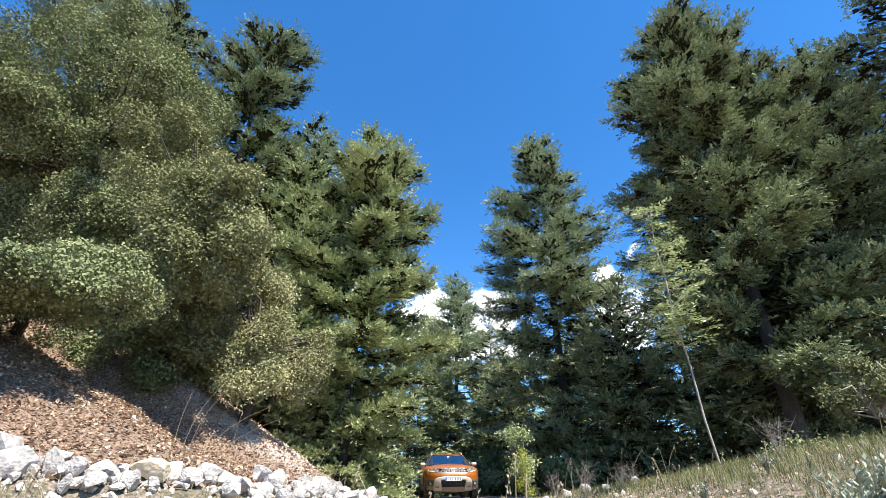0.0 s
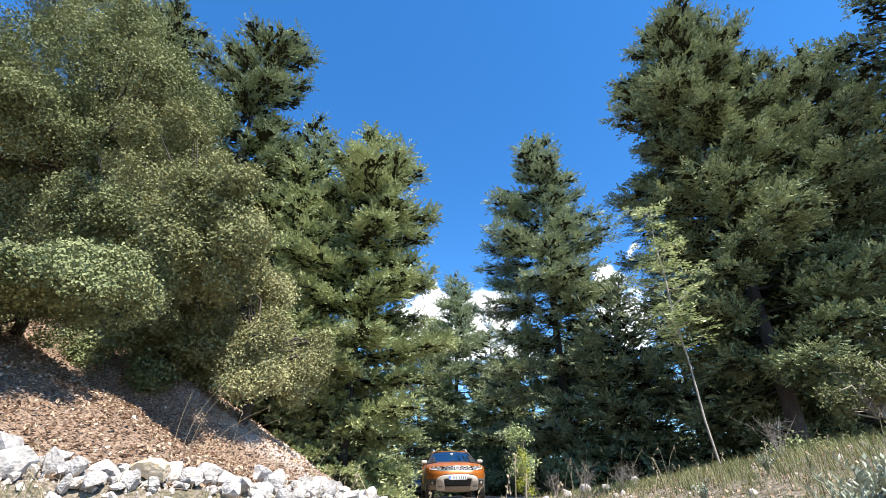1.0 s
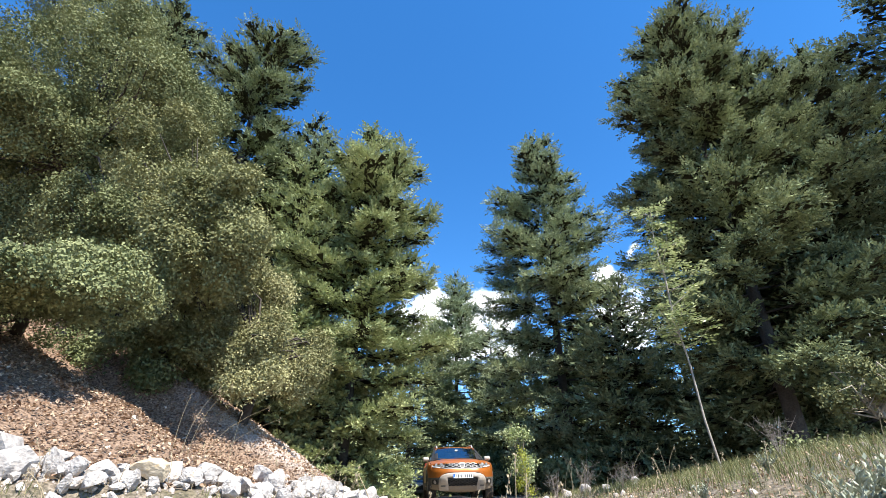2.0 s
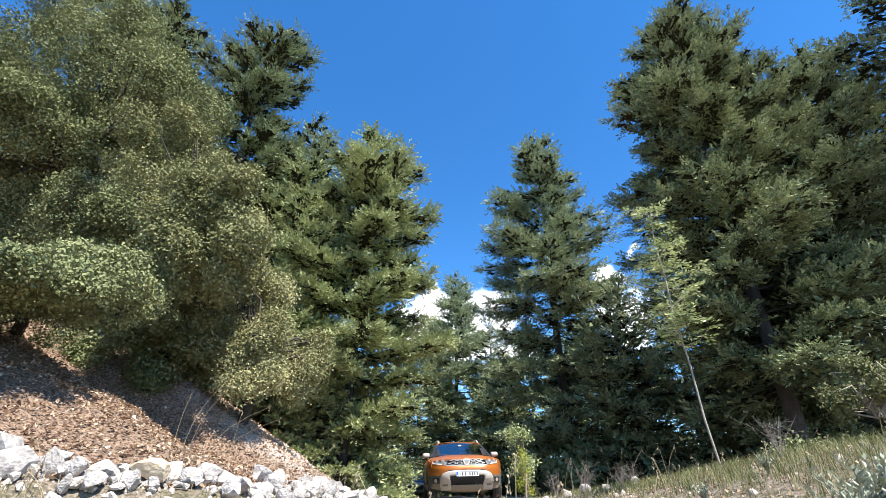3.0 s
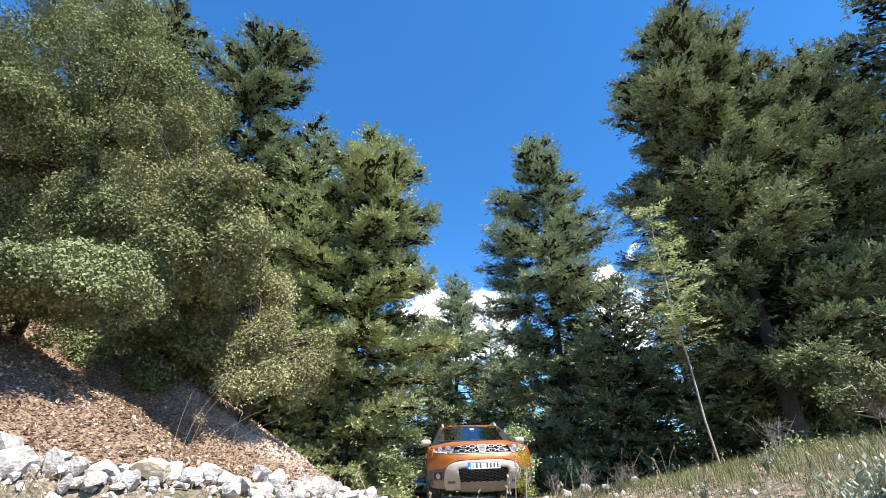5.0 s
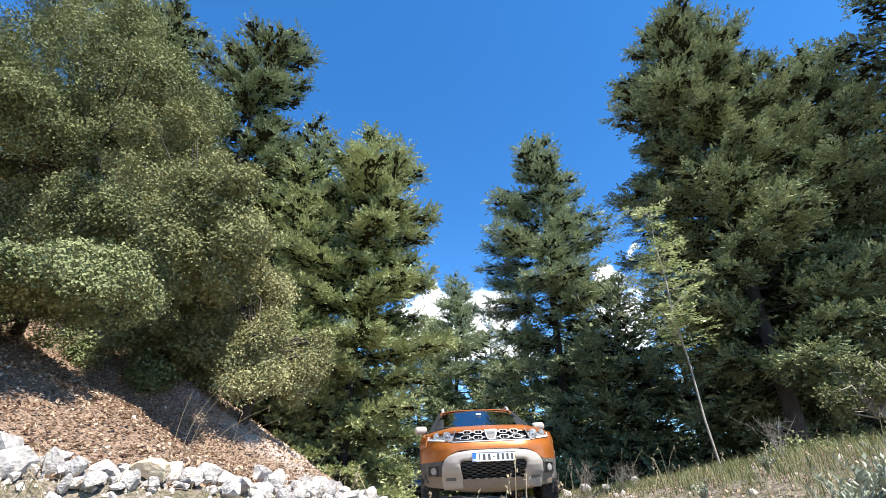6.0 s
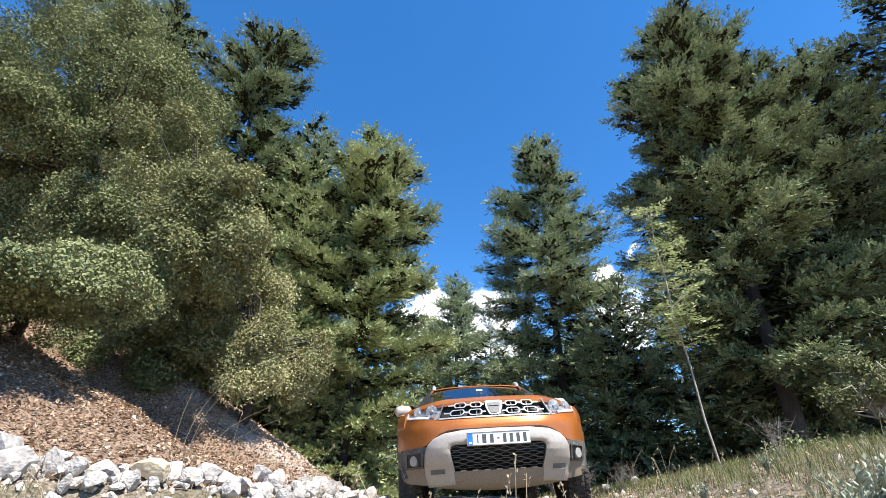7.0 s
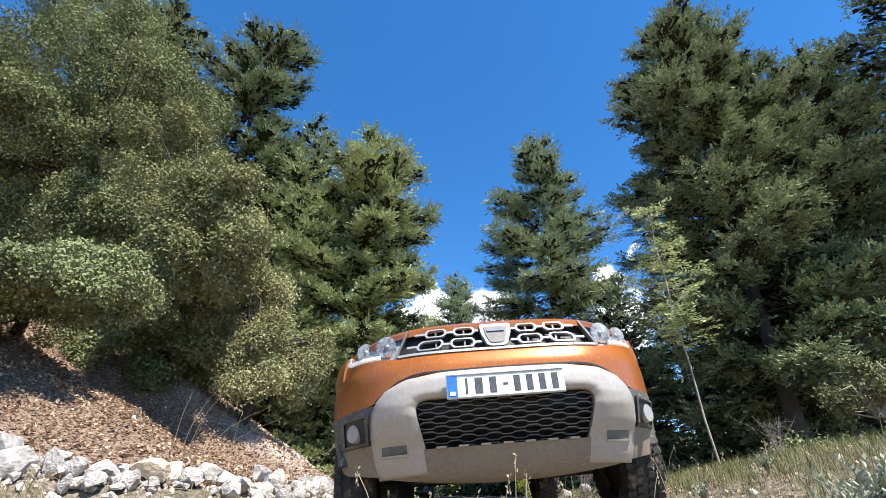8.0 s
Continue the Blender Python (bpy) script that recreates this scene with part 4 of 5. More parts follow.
def car_shell(car, paint):
    us = span(-0.81, 0.81, 41)
    smooth(part("bonnet", sheet(bonnet_top, us, lambda x: plan(x) + 0.098, lambda x: 1.24 - 0.03 * (x / 0.8) ** 2, 26, (0, 0, -0.025)), paint, car, "dusty orange bonnet"))
    bare_low = arch_line(0.36)
    low = lambda y: max(bare_low(y), 0.595) if y < 0.66 else bare_low(y)
    for s in (-1, 1):
        side = lambda y, z: flank(s, y, z)
        for name, y0, y1, n in (("fender", 0.44, 1.375, 46), ("front_door", 1.380, 2.375, 16), ("rear_door", 2.380, 3.235, 24), ("rear_quarter", 3.240, 4.28, 46)):
            p = smooth(part(name, sheet(side, span(y0, y1, n), low, belt, 12, (-s * 0.03, 0, 0)), paint, car))
            if "door" in name:
                part("handle", block(0.03, 0.17, 0.03, flank(s, y1 - 0.16, 0.90, 0.012), round=0.01), paint, p)
                part("sill_trim", sheet(lambda y, z: flank(s, y, z, 0.008), span(y0 + 0.01, y1 - 0.01, 4), lambda y: max(0.38, low(y) + 0.01), lambda y: max(0.46, low(y) + 0.03), 3, (-s * 0.02, 0, 0)), GREY_PLASTIC, p)
        for c in (AXLE_F, AXLE_R):
            def lip(a, r):
                return (s * (flank(s, c + r * math.cos(a), max(0.36, HUB + r * math.sin(a)))[0] * s + 0.012), c + r * math.cos(a), HUB + r * math.sin(a))
            smooth(part("arch_lip", sheet(lip, span(0.06, math.pi - 0.06, 30), lambda a: ARCH - 0.015, lambda a: ARCH + 0.045, 3, (-s * 0.05, 0, 0)), GREY_PLASTIC, car, "muddy black wheel arch lip"))
        smooth(part("sill", sheet(lambda y, z: flank(s, y, z, 0.004), span(1.34, 3.19, 12), lambda y: 0.255, lambda y: 0.358, 4, (-s * 0.05, 0, 0)), GREY_PLASTIC, car))
        # greenhouse: pillars and side panes
        foot = lambda y: (s * (flank(s, y, belt(y))[0] * s - 0.010), belt(y))
        head = lambda y: (s * float(np.interp(y, [1.2, 2.0, 3.2, 4.2], [0.60, 0.575, 0.575, 0.56])), float(np.interp(y, [1.28, 1.6, 2.02, 2.6, 3.4, 4.0], [1.06, 1.245, 1.398, 1.43, 1.42, 1.385])))
        def wall(y, t, proud=0.0):
            (x0, z0), (x1, z1) = foot(y), head(y)
            return (x0 + (x1 - x0) * t + s * (proud + 0.035 * math.sin(math.pi * t)), y, z0 + (z1 - z0) * t)
        for y0, y1 in ((1.605, 2.33), (2.42, 3.18), (3.27, 3.80)):
            pane = smooth(part("side_window", sheet(wall, span(y0, y1, 10), lambda y: 0.06, lambda y: 0.88, 6, (-s * 0.006, 0, 0)), WINDOW, car))
            pane.visible_shadow = False
        for y0, y1 in ((1.26, 1.60), (2.335, 2.415), (3.185, 3.265), (3.805, 4.10)):
            smooth(part("pillar", sheet(lambda y, t: wall(y, t, 0.002), span(y0, y1, 5), lambda y: 0.0, lambda y: 1.0, 6, (-s * 0.04, 0, 0)), paint if y0 > 3.5 else BLACK, car))
        smooth(part("roof_side", sheet(lambda y, t: wall(y, t, 0.003), span(1.96, 3.80, 20), lambda y: 0.885, lambda y: 1.0, 3, (-s * 0.03, 0, 0)), paint, car))
        # mirror and roof rail
        mirror = smooth(part("wing_mirror", block(0.19, 0.12, 0.115, (s * 0.905, 1.47, 1.080), (0, 0, -s * 8), round=0.048, seg=4), SILVER, car, "pale silver wing mirror shell"))
        part("mirror_glass", block(0.155, 0.006, 0.095, (s * 0.907, 1.534, 1.087), (0, 0, -s * 8), round=0.002, seg=1), CHROME, mirror)
        part("mirror_arm", block(0.12, 0.06, 0.04, (s * 0.80, 1.46, 1.04), (0, s * -20, 0), round=0.012), BLACK, mirror)
        x = s * 0.545
        rail = tubes("roof_rail", [[(x, 2.02, 1.385, 0.024), (x, 2.08, 1.435, 0.026), (x, 2.20, 1.468, 0.024), (x, 2.9, 1.490, 0.022), (x, 3.55, 1.478, 0.022), (x, 3.75, 1.45, 0.024), (x, 3.82, 1.40, 0.022)]], CHROME, car, 8, "satin silver roof rail")
        smooth(part("tail_lamp", block(0.16, 0.07, 0.24, (s * 0.74, 4.27, 0.93), (0, 0, s * 14), round=0.03), RED_LENS, car))
    half = lambda t: 0.745 - 0.165 * t
    def screen(k, t):
        h = half(t)
        return (k * h, 1.20 + 0.80 * t + 0.10 * k * k * (1 - 0.35 * t), 1.055 + 0.372 * t - 0.03 * k * k)
    g = smooth(part("windscreen", sheet(screen, span(-1, 1, 21), lambda k: 0.02, lambda k: 0.995, 10, (0, 0.006, -0.004)), WINDOW, car, "windscreen reflecting sky and trees"))
    g.visible_shadow = False
    for s in (-1, 1):
        # Body-coloured pillars made black: their shade is put into the colour.
        smooth(part("shaded_screen_pillar", sheet(lambda t, d: (s * (half(t) + d + 0.004), 1.285 + 0.775 * t + d * 0.7, 1.03 + 0.355 * t + 0.012), span(0.0, 1.0, 10), lambda t: -0.022, lambda t: 0.034, 4, (-s * 0.02, 0.02, -0.02)), BLACK, car))
        part("wiper", block(0.52, 0.02, 0.014, (s * 0.30 - 0.12, 1.235 + 0.02, 1.082), (0, 3, s * 2), round=0.004, seg=1), BLACK, car)
    smooth(part("cowl", sheet(lambda x, y: (x, y, 1.066 - 0.062 * (abs(x) / 0.8) ** 2.2), span(-0.78, 0.78, 15), lambda x: 1.21, lambda x: 1.35, 3, (0, 0, -0.02)), BLACK, car))
    smooth(part("roof", sheet(lambda x, y: (x, y, float(np.interp(y, [1.96, 2.3, 2.8, 3.5, 4.05], [1.424, 1.438, 1.444, 1.436, 1.40])) - 0.030 * (x / 0.58) ** 4), span(-0.585, 0.585, 21), lambda x: 1.965 + 0.06 * (x / 0.58) ** 2, lambda x: 4.05, 14, (0, 0, -0.012)), paint, car, "orange roof"))
    back = smooth(part("tailgate", sheet(lambda x, z: (x, 4.30 - 0.35 * max(0, (z - 1.06) / 0.35) + 0.02 * math.cos(x * 1.6) - 0.06 * (x / 0.8) ** 2, z), span(-0.70, 0.70, 15), lambda x: 0.62, lambda x: 1.06, 6, (0, -0.03, 0)), paint, car))
    pane = smooth(part("rear_window", sheet(lambda x, z: (x, 4.315 - 0.75 * (z - 1.06) - 0.06 * (x / 0.7) ** 2, z), span(-0.60, 0.60, 11), lambda x: 1.065, lambda x: 1.40, 5, (0, -0.006, 0)), WINDOW, back))
    pane.visible_shadow = False
    smooth(part("rear_bumper", block(1.70, 0.16, 0.34, (0, 4.28, 0.46), round=0.06, seg=3), GREY_PLASTIC, car))
    # underside and cabin
    part("underbody", block(1.36, 3.5, 0.10, (0, 2.35, 0.335), round=0.03), BLACK, car)
    part("bulkhead", block(1.30, 0.05, 0.55, (0, 0.50, 0.62)), BLACK, car)
    for y, w in ((AXLE_F, 1.30), (AXLE_R, 1.34)):
        part("axle", disc(0.045, 0.045, w, (0, y, HUB - 0.02), (0, 90, 0), 14), BLACK, car)
    part("floor_pan", block(1.40, 2.9, 0.05, (0, 2.75, 0.45)), BLACK, car)
    part("dashboard", block(1.36, 0.36, 0.24, (0, 1.52, 0.93), round=0.07, seg=3), CLOTH, car)
    wheel = part("steering_wheel", lathe([(0.014 * math.cos(a), 0.18 + 0.014 * math.sin(a)) for a in np.linspace(0, 6.28, 9)[:-1]], 26), CLOTH, car)
    wheel.matrix_basis = pose(0.36, 1.80, 0.98, 0, 25, 90)
    for s in (-1, 1):
        seat = smooth(part("seat", block(0.50, 0.16, 0.62, (s * 0.36, 2.42, 0.86), (-14, 0, 0), round=0.06, seg=3), CLOTH, car))
        smooth(part("head_restraint", block(0.27, 0.10, 0.17, (s * 0.36, 2.53, 1.26), (-10, 0, 0), round=0.04, seg=3), CLOTH, seat))
        smooth(part("cushion", block(0.50, 0.50, 0.16, (s * 0.36, 2.14, 0.58), round=0.05, seg=3), CLOTH, seat))
    smooth(part("rear_bench", block(1.20, 0.16, 0.60, (0, 3.32, 0.86), (-14, 0, 0), round=0.06, seg=3), CLOTH, car))
    smooth(part("rear_view_mirror", block(0.22, 0.03, 0.065, (0.02, 1.86, 1.315), (12, 0, 0), round=0.012), BAR, car))
    part("screen_sticker", block(0.075, 0.004, 0.06, (0.02, 1.735, 1.325), (-65, 0, 0)), WHITE_SHEET, car, "small pale sticker on the windscreen")


def build_wheel(car, s, y):
    """One wheel: hub disc, tyre with tread blocks, five-spoke rim. Its origin is the hub."""
    wheel = part("wheel", disc(0.075, 0.060, 0.05, (s * 0.085, 0, 0), (0, 90 * s, 0), 20), ALLOY, car)
    wheel.location = (s * 0.780, y, HUB)
    w, r = 0.108, 0.338
    tyre = smooth(part("tyre", lathe([(-w, 0.245), (-w - 0.006, 0.285), (-w + 0.008, 0.318), (-w + 0.03, r - 0.008), (0, r - 0.004), (w - 0.03, r - 0.008), (w - 0.008, 0.318), (w + 0.006, 0.285), (w, 0.245), (w - 0.03, 0.215), (-w + 0.03, 0.215)], 48), RUBBER, wheel, "dusty all-terrain tyre"))
    bm = bmesh.new()
    for k in range(44):
        for j, (x, wide) in enumerate(((-0.082, 0.040), (-0.030, 0.036), (0.030, 0.036), (0.082, 0.040))):
            a = 360 * (k + 0.5 * (j % 2)) / 44
            m = pose(0, 0, 0, a, 0, 0) @ pose(x, 0, r - 0.003, 0, 0, 12 if j % 2 else -12) @ Matrix.Diagonal((wide, 0.030, 0.016, 1))
            bmesh.ops.create_cube(bm, size=1, matrix=m)
    tread = part("tread", bm, RUBBER, wheel)
    tagged(tread, kind="stuff")
    rim = smooth(part("rim", lathe([(s * a, b) for a, b in ((-0.02, 0.222), (0.075, 0.222), (0.095, 0.236), (0.098, 0.222), (0.085, 0.205), (-0.02, 0.205))], 36), ALLOY, wheel))
    part("brake_disc", disc(0.218, 0.218, 0.03, (-s * 0.035, 0, 0), (0, 90, 0), 28), BLACK, wheel)
    for k in range(5):
        bm = block(0.03, 0.055, 0.17, (s * 0.07, 0, 0.13), round=0.010)
        bmesh.ops.transform(bm, matrix=pose(0, 0, 0, 72 * k, 0, 0), verts=bm.verts)
        part("spoke", bm, ALLOY, wheel)
    return wheel


def build_car(name, label, paint):
    car = tagged(new(name), label, "car")
    car_front(car, paint)
    car_shell(car, paint)
    wheels = [build_wheel(car, s, y) for y in (AXLE_F, AXLE_R) for s in (-1, 1)]
    return car, wheels


car, car_wheels = build_car("car", "orange compact off-road car, dusty, with silver skid guard", ORANGE)

parked_car, _ = build_car("parked_car", "dark blue car parked in the shade behind the track", BLUE)
parked_car.matrix_basis = pose(-1.35, 25.5, float(height(-1.35, 26)) + 0.0, 0, 0, 4)

# ---------------------------------------------------------------- stones


def stone_mesh(seed):
    """An angular lump of limestone, about 1 m across."""
    g = np.random.RandomState(seed)
    bm = bmesh.new()
    bmesh.ops.create_icosphere(bm, subdivisions=2, radius=0.5)
    cuts = [(unit(g.normal(0, 1, 3)), g.uniform(0.20, 0.40)) for _ in range(15)]
    off = Vector(g.uniform(-50, 50, 3))
    for v in bm.verts:
        p = np.array(v.co)
        for n, d in cuts:
            k = p @ n - d
            if k > 0:
                p = p - n * k * 0.98
        p = p * (1 + 0.12 * noise.noise(Vector(p) * 5 + off) + 0.09 * noise.noise(Vector(p) * 14 + off))
        v.co = p
    me = bpy.data.meshes.new("boulder")
    bm.to_mesh(me)
    bm.free()
    me.materials.append(ROCK)
    me.shade_smooth()
    me.set_sharp_from_angle(angle=radians(20))
    return me


STONES = [stone_mesh(200 + i) for i in range(9)]


def boulder(x, y, size, g, label, group, squash=0.75, lift=0.0):
    ob = new("boulder", STONES[g.randint(len(STONES))])
    sx, sy, sz = size * g.uniform(0.8, 1.25), size * g.uniform(0.8, 1.2), size * g.uniform(0.85, 1.1) * squash
    z = float(height(x, y)) + sz * 0.30 + lift
    ob.matrix_basis = Matrix.Translation((x, y, z)) @ pose(0, 0, 0, g.uniform(-14, 14), g.uniform(-14, 14), g.uniform(0, 360)) @ Matrix.Diagonal((sx, sy, sz, 1))
    return tagged(ob, label, "rock", group)


def build_stones():
    g = np.random.RandomState(7)
    row = "white limestone boulder heaped along the foot of the bank"
    for k in range(210):
        y = 2.5 + 4.3 * (k / 210) + g.uniform(-0.12, 0.12)
        x = float(toe(y)) - 0.05 - abs(g.normal(0, 0.20)) + 0.26 * g.uniform(-1, 1)
        boulder(x, y, g.choice([0.10, 0.15, 0.21, 0.29], p=[0.40, 0.32, 0.20, 0.08]), g, row, "boulders along the bank", lift=0.04 * g.uniform(0, 1))
    for k in range(150):
        y = 2.6 + 3.9 * (k / 150) + g.uniform(-0.12, 0.12)
        x = float(toe(y)) + g.uniform(-0.35, 0.50)
        boulder(x, y, g.uniform(0.045, 0.11), g, "small broken limestone chunk below the boulders", "broken stones below the bank")
    g = np.random.RandomState(19)
    for x, y, s in ((-2.05, 3.87, 0.25), (-2.85, 3.22, 0.31), (-2.55, 3.32, 0.28), (-3.1, 3.1, 0.36), (-1.75, 4.15, 0.30), (-1.5, 4.5, 0.30), (-1.2, 5.2, 0.30), (-0.98, 5.9, 0.28), (-2.3, 3.45, 0.26), (-0.80, 6.4, 0.24), (-3.4, 2.95, 0.4)):
        boulder(x, y, s, g, "large pale limestone boulder at the foot of the bank", "boulders along the bank", 0.85)
    block_stone = tagged(new("boulder", STONES[3].copy()), "squared yellowish-tan limestone block among white boulders", "rock", "boulders along the bank")
    block_stone.data.materials[0] = TAN_ROCK
    block_stone.matrix_basis = Matrix.Translation((-2.06, 3.62, float(height(-2.06, 3.62)) + 0.13)) @ pose(0, 0, 0, 6, -4, 25) @ Matrix.Diagonal((0.36, 0.26, 0.24, 1))
    for x, y, s in ((2.05, 7.5, 0.22), (1.75, 7.3, 0.15), (2.45, 7.7, 0.20), (2.9, 7.7, 0.20), (1.5, 7.6, 0.16), (1.2, 7.9, 0.14), (2.25, 7.1, 0.15), (1.05, 8.4, 0.12), (3.1, 6.9, 0.14), (1.9, 8.0, 0.22), (2.7, 7.2, 0.12), (0.95, 7.3, 0.10)):
        boulder(x, y, s, g, "weathered limestone rock on the grassy verge", "rocks on the verge", lift=0.02)
    # pebbles and rubble
    n = 6500
    y = g.uniform(1.6, 10, n)
    x = np.where(g.uniform(0, 1, n) < 0.85, toe(y) + g.normal(-0.05, 0.30, n), g.uniform(-1.5, 3.5, n))
    spur = g.uniform(0, 1, n) < 0.5
    y = np.where(spur, g.uniform(7.2, 9.0, n), y)
    x = np.where(spur, toe(y) - g.uniform(-0.2, 2.6, n), x)
    z = height(x, y)
    base = np.array([(1, 0, -0.4), (-0.5, 0.87, -0.4), (-0.5, -0.87, -0.4), (0.55, 0.5, 0.35), (-0.75, 0.1, 0.4), (0.2, -0.7, 0.45), (0, 0, 0.75)])
    tri = np.array([(0, 1, 3), (1, 4, 3), (1, 2, 4), (2, 5, 4), (2, 0, 5), (0, 3, 5), (3, 4, 6), (4, 5, 6), (5, 3, 6)])
    s = (0.008 + 0.030 * g.uniform(0, 1, n) ** 3)
    a = g.uniform(0, 6.28, n)
    v = base[None] * (1 + g.normal(0, 0.18, (n, 7, 3))) * s[:, None, None]
    vx = v[..., 0] * np.cos(a)[:, None] - v[..., 1] * np.sin(a)[:, None]
    vy = v[..., 0] * np.sin(a)[:, None] + v[..., 1] * np.cos(a)[:, None]
    v = np.stack([vx + x[:, None], vy + y[:, None], v[..., 2] + (z + s * 0.25)[:, None]], -1)
    f = (tri[None] + (np.arange(n) * 7)[:, None, None]).reshape(-1, 3)
    ob = new("pebbles", fast_mesh("pebbles", v.reshape(-1, 3), f, PEBBLE))
    tagged(ob, "pale pebbles and rubble scattered on bank and track", "pebbles", kind="stuff")


build_stones()

# ---------------------------------------------------------------- litter, grass and weeds


def build_litter():
    g = np.random.RandomState(8)
    n = 42000
    y = g.uniform(2.4, 10.5, n)
    x = toe(y) - 0.15 - 5.2 * g.uniform(0, 1, n) ** 1.1
    n2 = 9000
    y2 = g.uniform(1.2, 7, n2)
    x2 = g.uniform(0.9, 4.9, n2)
    x, y = np.concatenate([x, x2]), np.concatenate([y, y2])
    n += n2
    p = np.stack([x, y, height(x, y) + g.uniform(0.004, 0.035, n)], 1)
    way = unit(g.normal(0, 1, (n, 3)) * np.array((1, 1, 0.45)))
    side = unit(np.cross(way, np.array((0, 0, 1.0)) + 0.6 * g.normal(0, 1, (n, 3))))
    s = (0.022 + 0.034 * g.uniform(0, 1, n) ** 1.7)[:, None]
    s[-n2:] *= 0.55
    up = np.cross(side, way)
    q = np.stack([p, p + way * s * 0.5 - side * s * 0.32 + up * s * 0.15, p + way * s, p + way * s * 0.5 + side * s * 0.32 + up * s * 0.15], 1)
    tagged(leaves("leaf_litter", q, LITTER), "rusty and pale dry leaves covering the bank", "fallen leaves", kind="stuff")


def blades(x, y, tall, wide, g, bend=0.45):
    """Bent grass blades at places x, y: three corners each pair, as quads tapering to a tip."""
    n = len(x)
    p = np.stack([x, y, height(x, y) - 0.01], 1)
    a = g.uniform(0, 6.28, n)
    out = np.stack([np.cos(a), np.sin(a), 0 * a], 1)
    side = np.stack([-np.sin(a), np.cos(a), 0 * a], 1)
    b = bend * g.uniform(0.2, 1.4, n)
    mid = p + (out * (b * 0.35)[:, None] + np.array((0, 0, 0.6))) * tall[:, None]
    tip = p + (out * b[:, None] + np.array((0, 0, 1.0)) * (1 - 0.25 * b)[:, None]) * tall[:, None]
    w = side * wide[:, None]
    low = np.stack([p - w, p + w, mid + w * 0.7, mid - w * 0.7], 1)
    high = np.stack([mid - w * 0.7, mid + w * 0.7, tip + w * 0.1, tip - w * 0.1], 1)
    return np.concatenate([low, high])


def build_grass():
    g = np.random.RandomState(9)
    n = 34000
    x, y = g.uniform(-2.2, 6.5, n), 1.0 + 9.5 * g.uniform(0, 1, n) ** 1.2
    patch = ripples(x, y, 1.1, 21) + 0.5 * ripples(x, y, 0.4, 22)
    keep = (patch > -0.15) & (x > toe(y) + 0.15) & ~((np.abs(x - 1.4) < 0.18) | (np.abs(x + 0.25) < 0.2))
    x, y = x[keep], y[keep]
    # tufts below the boulders and on the verge
    yb = g.uniform(2.2, 5.5, 5200)
    xb = toe(yb) + g.uniform(0.0, 0.75, 5200)
    xv, yv = g.uniform(1.3, 4.8, 22000), g.uniform(1.8, 7.2, 22000)
    xb, yb = np.concatenate([xb, xv]), np.concatenate([yb, yv])
    keep = ripples(xb, yb, 0.35, 41) > 0.05
    x, y = np.concatenate([x, xb[keep]]), np.concatenate([y, yb[keep]])
    m = len(x)
    tall = g.uniform(0.03, 0.10, m) * np.where(x > 1.8, 1.5, 0.75)
    tagged(leaves("grass", blades(x, y, tall, g.uniform(0.0015, 0.0035, m), g, 0.6), GRASS), "short green and yellowing grass on track and verge", "grass", kind="stuff")
    n = 8200
    x, y = g.uniform(-2.8, 5.5, n), 1.0 + 8.0 * g.uniform(0, 1, n) ** 1.1
    keep = (ripples(x, y, 0.8, 31) > -0.1) & (x > toe(y) - 0.3)
    x, y = x[keep], y[keep]
    m = len(x)
    tagged(leaves("dry_grass", blades(x, y, g.uniform(0.06, 0.17, m), g.uniform(0.001, 0.002, m), g, 0.9), STRAW), "straw-coloured dry grass between stones", "dry grass", kind="stuff")


def stalk(x, y, tall, lean, g, head=True):
    """A dry stem with a bent tip and a small seed head."""
    z = float(height(x, y))
    ob = tagged(new("dry_stalk"), "thin straw-coloured dry stalk standing on the track", "stalk", "dry stalks")
    ob.location = (x, y, z)
    pts = [(lean[0] * t * t, lean[1] * t * t, tall * (t - 0.12 * t * t), 0.0024 * (1.1 - 0.6 * t)) for t in np.linspace(0, 1, 6)]
    tubes("stem", [pts], STRAW, ob, 4)
    if head:
        tip = np.array(pts[-1][:3])
        n = 14
        p = tip + np.stack([g.normal(0, 0.004, n), g.normal(0, 0.004, n), g.uniform(-0.05, 0.01, n)], 1)
        way = unit(g.normal(0, 0.4, (n, 3)) + np.array((0, 0, 1.0)))
        side = unit(np.cross(way, g.normal(0, 1, (n, 3))))
        q = np.stack([p, p + way * 0.007 - side * 0.003, p + way * 0.014, p + way * 0.007 + side * 0.003], 1)
        leaves("seed_head", q, STRAW, ob)
    return ob


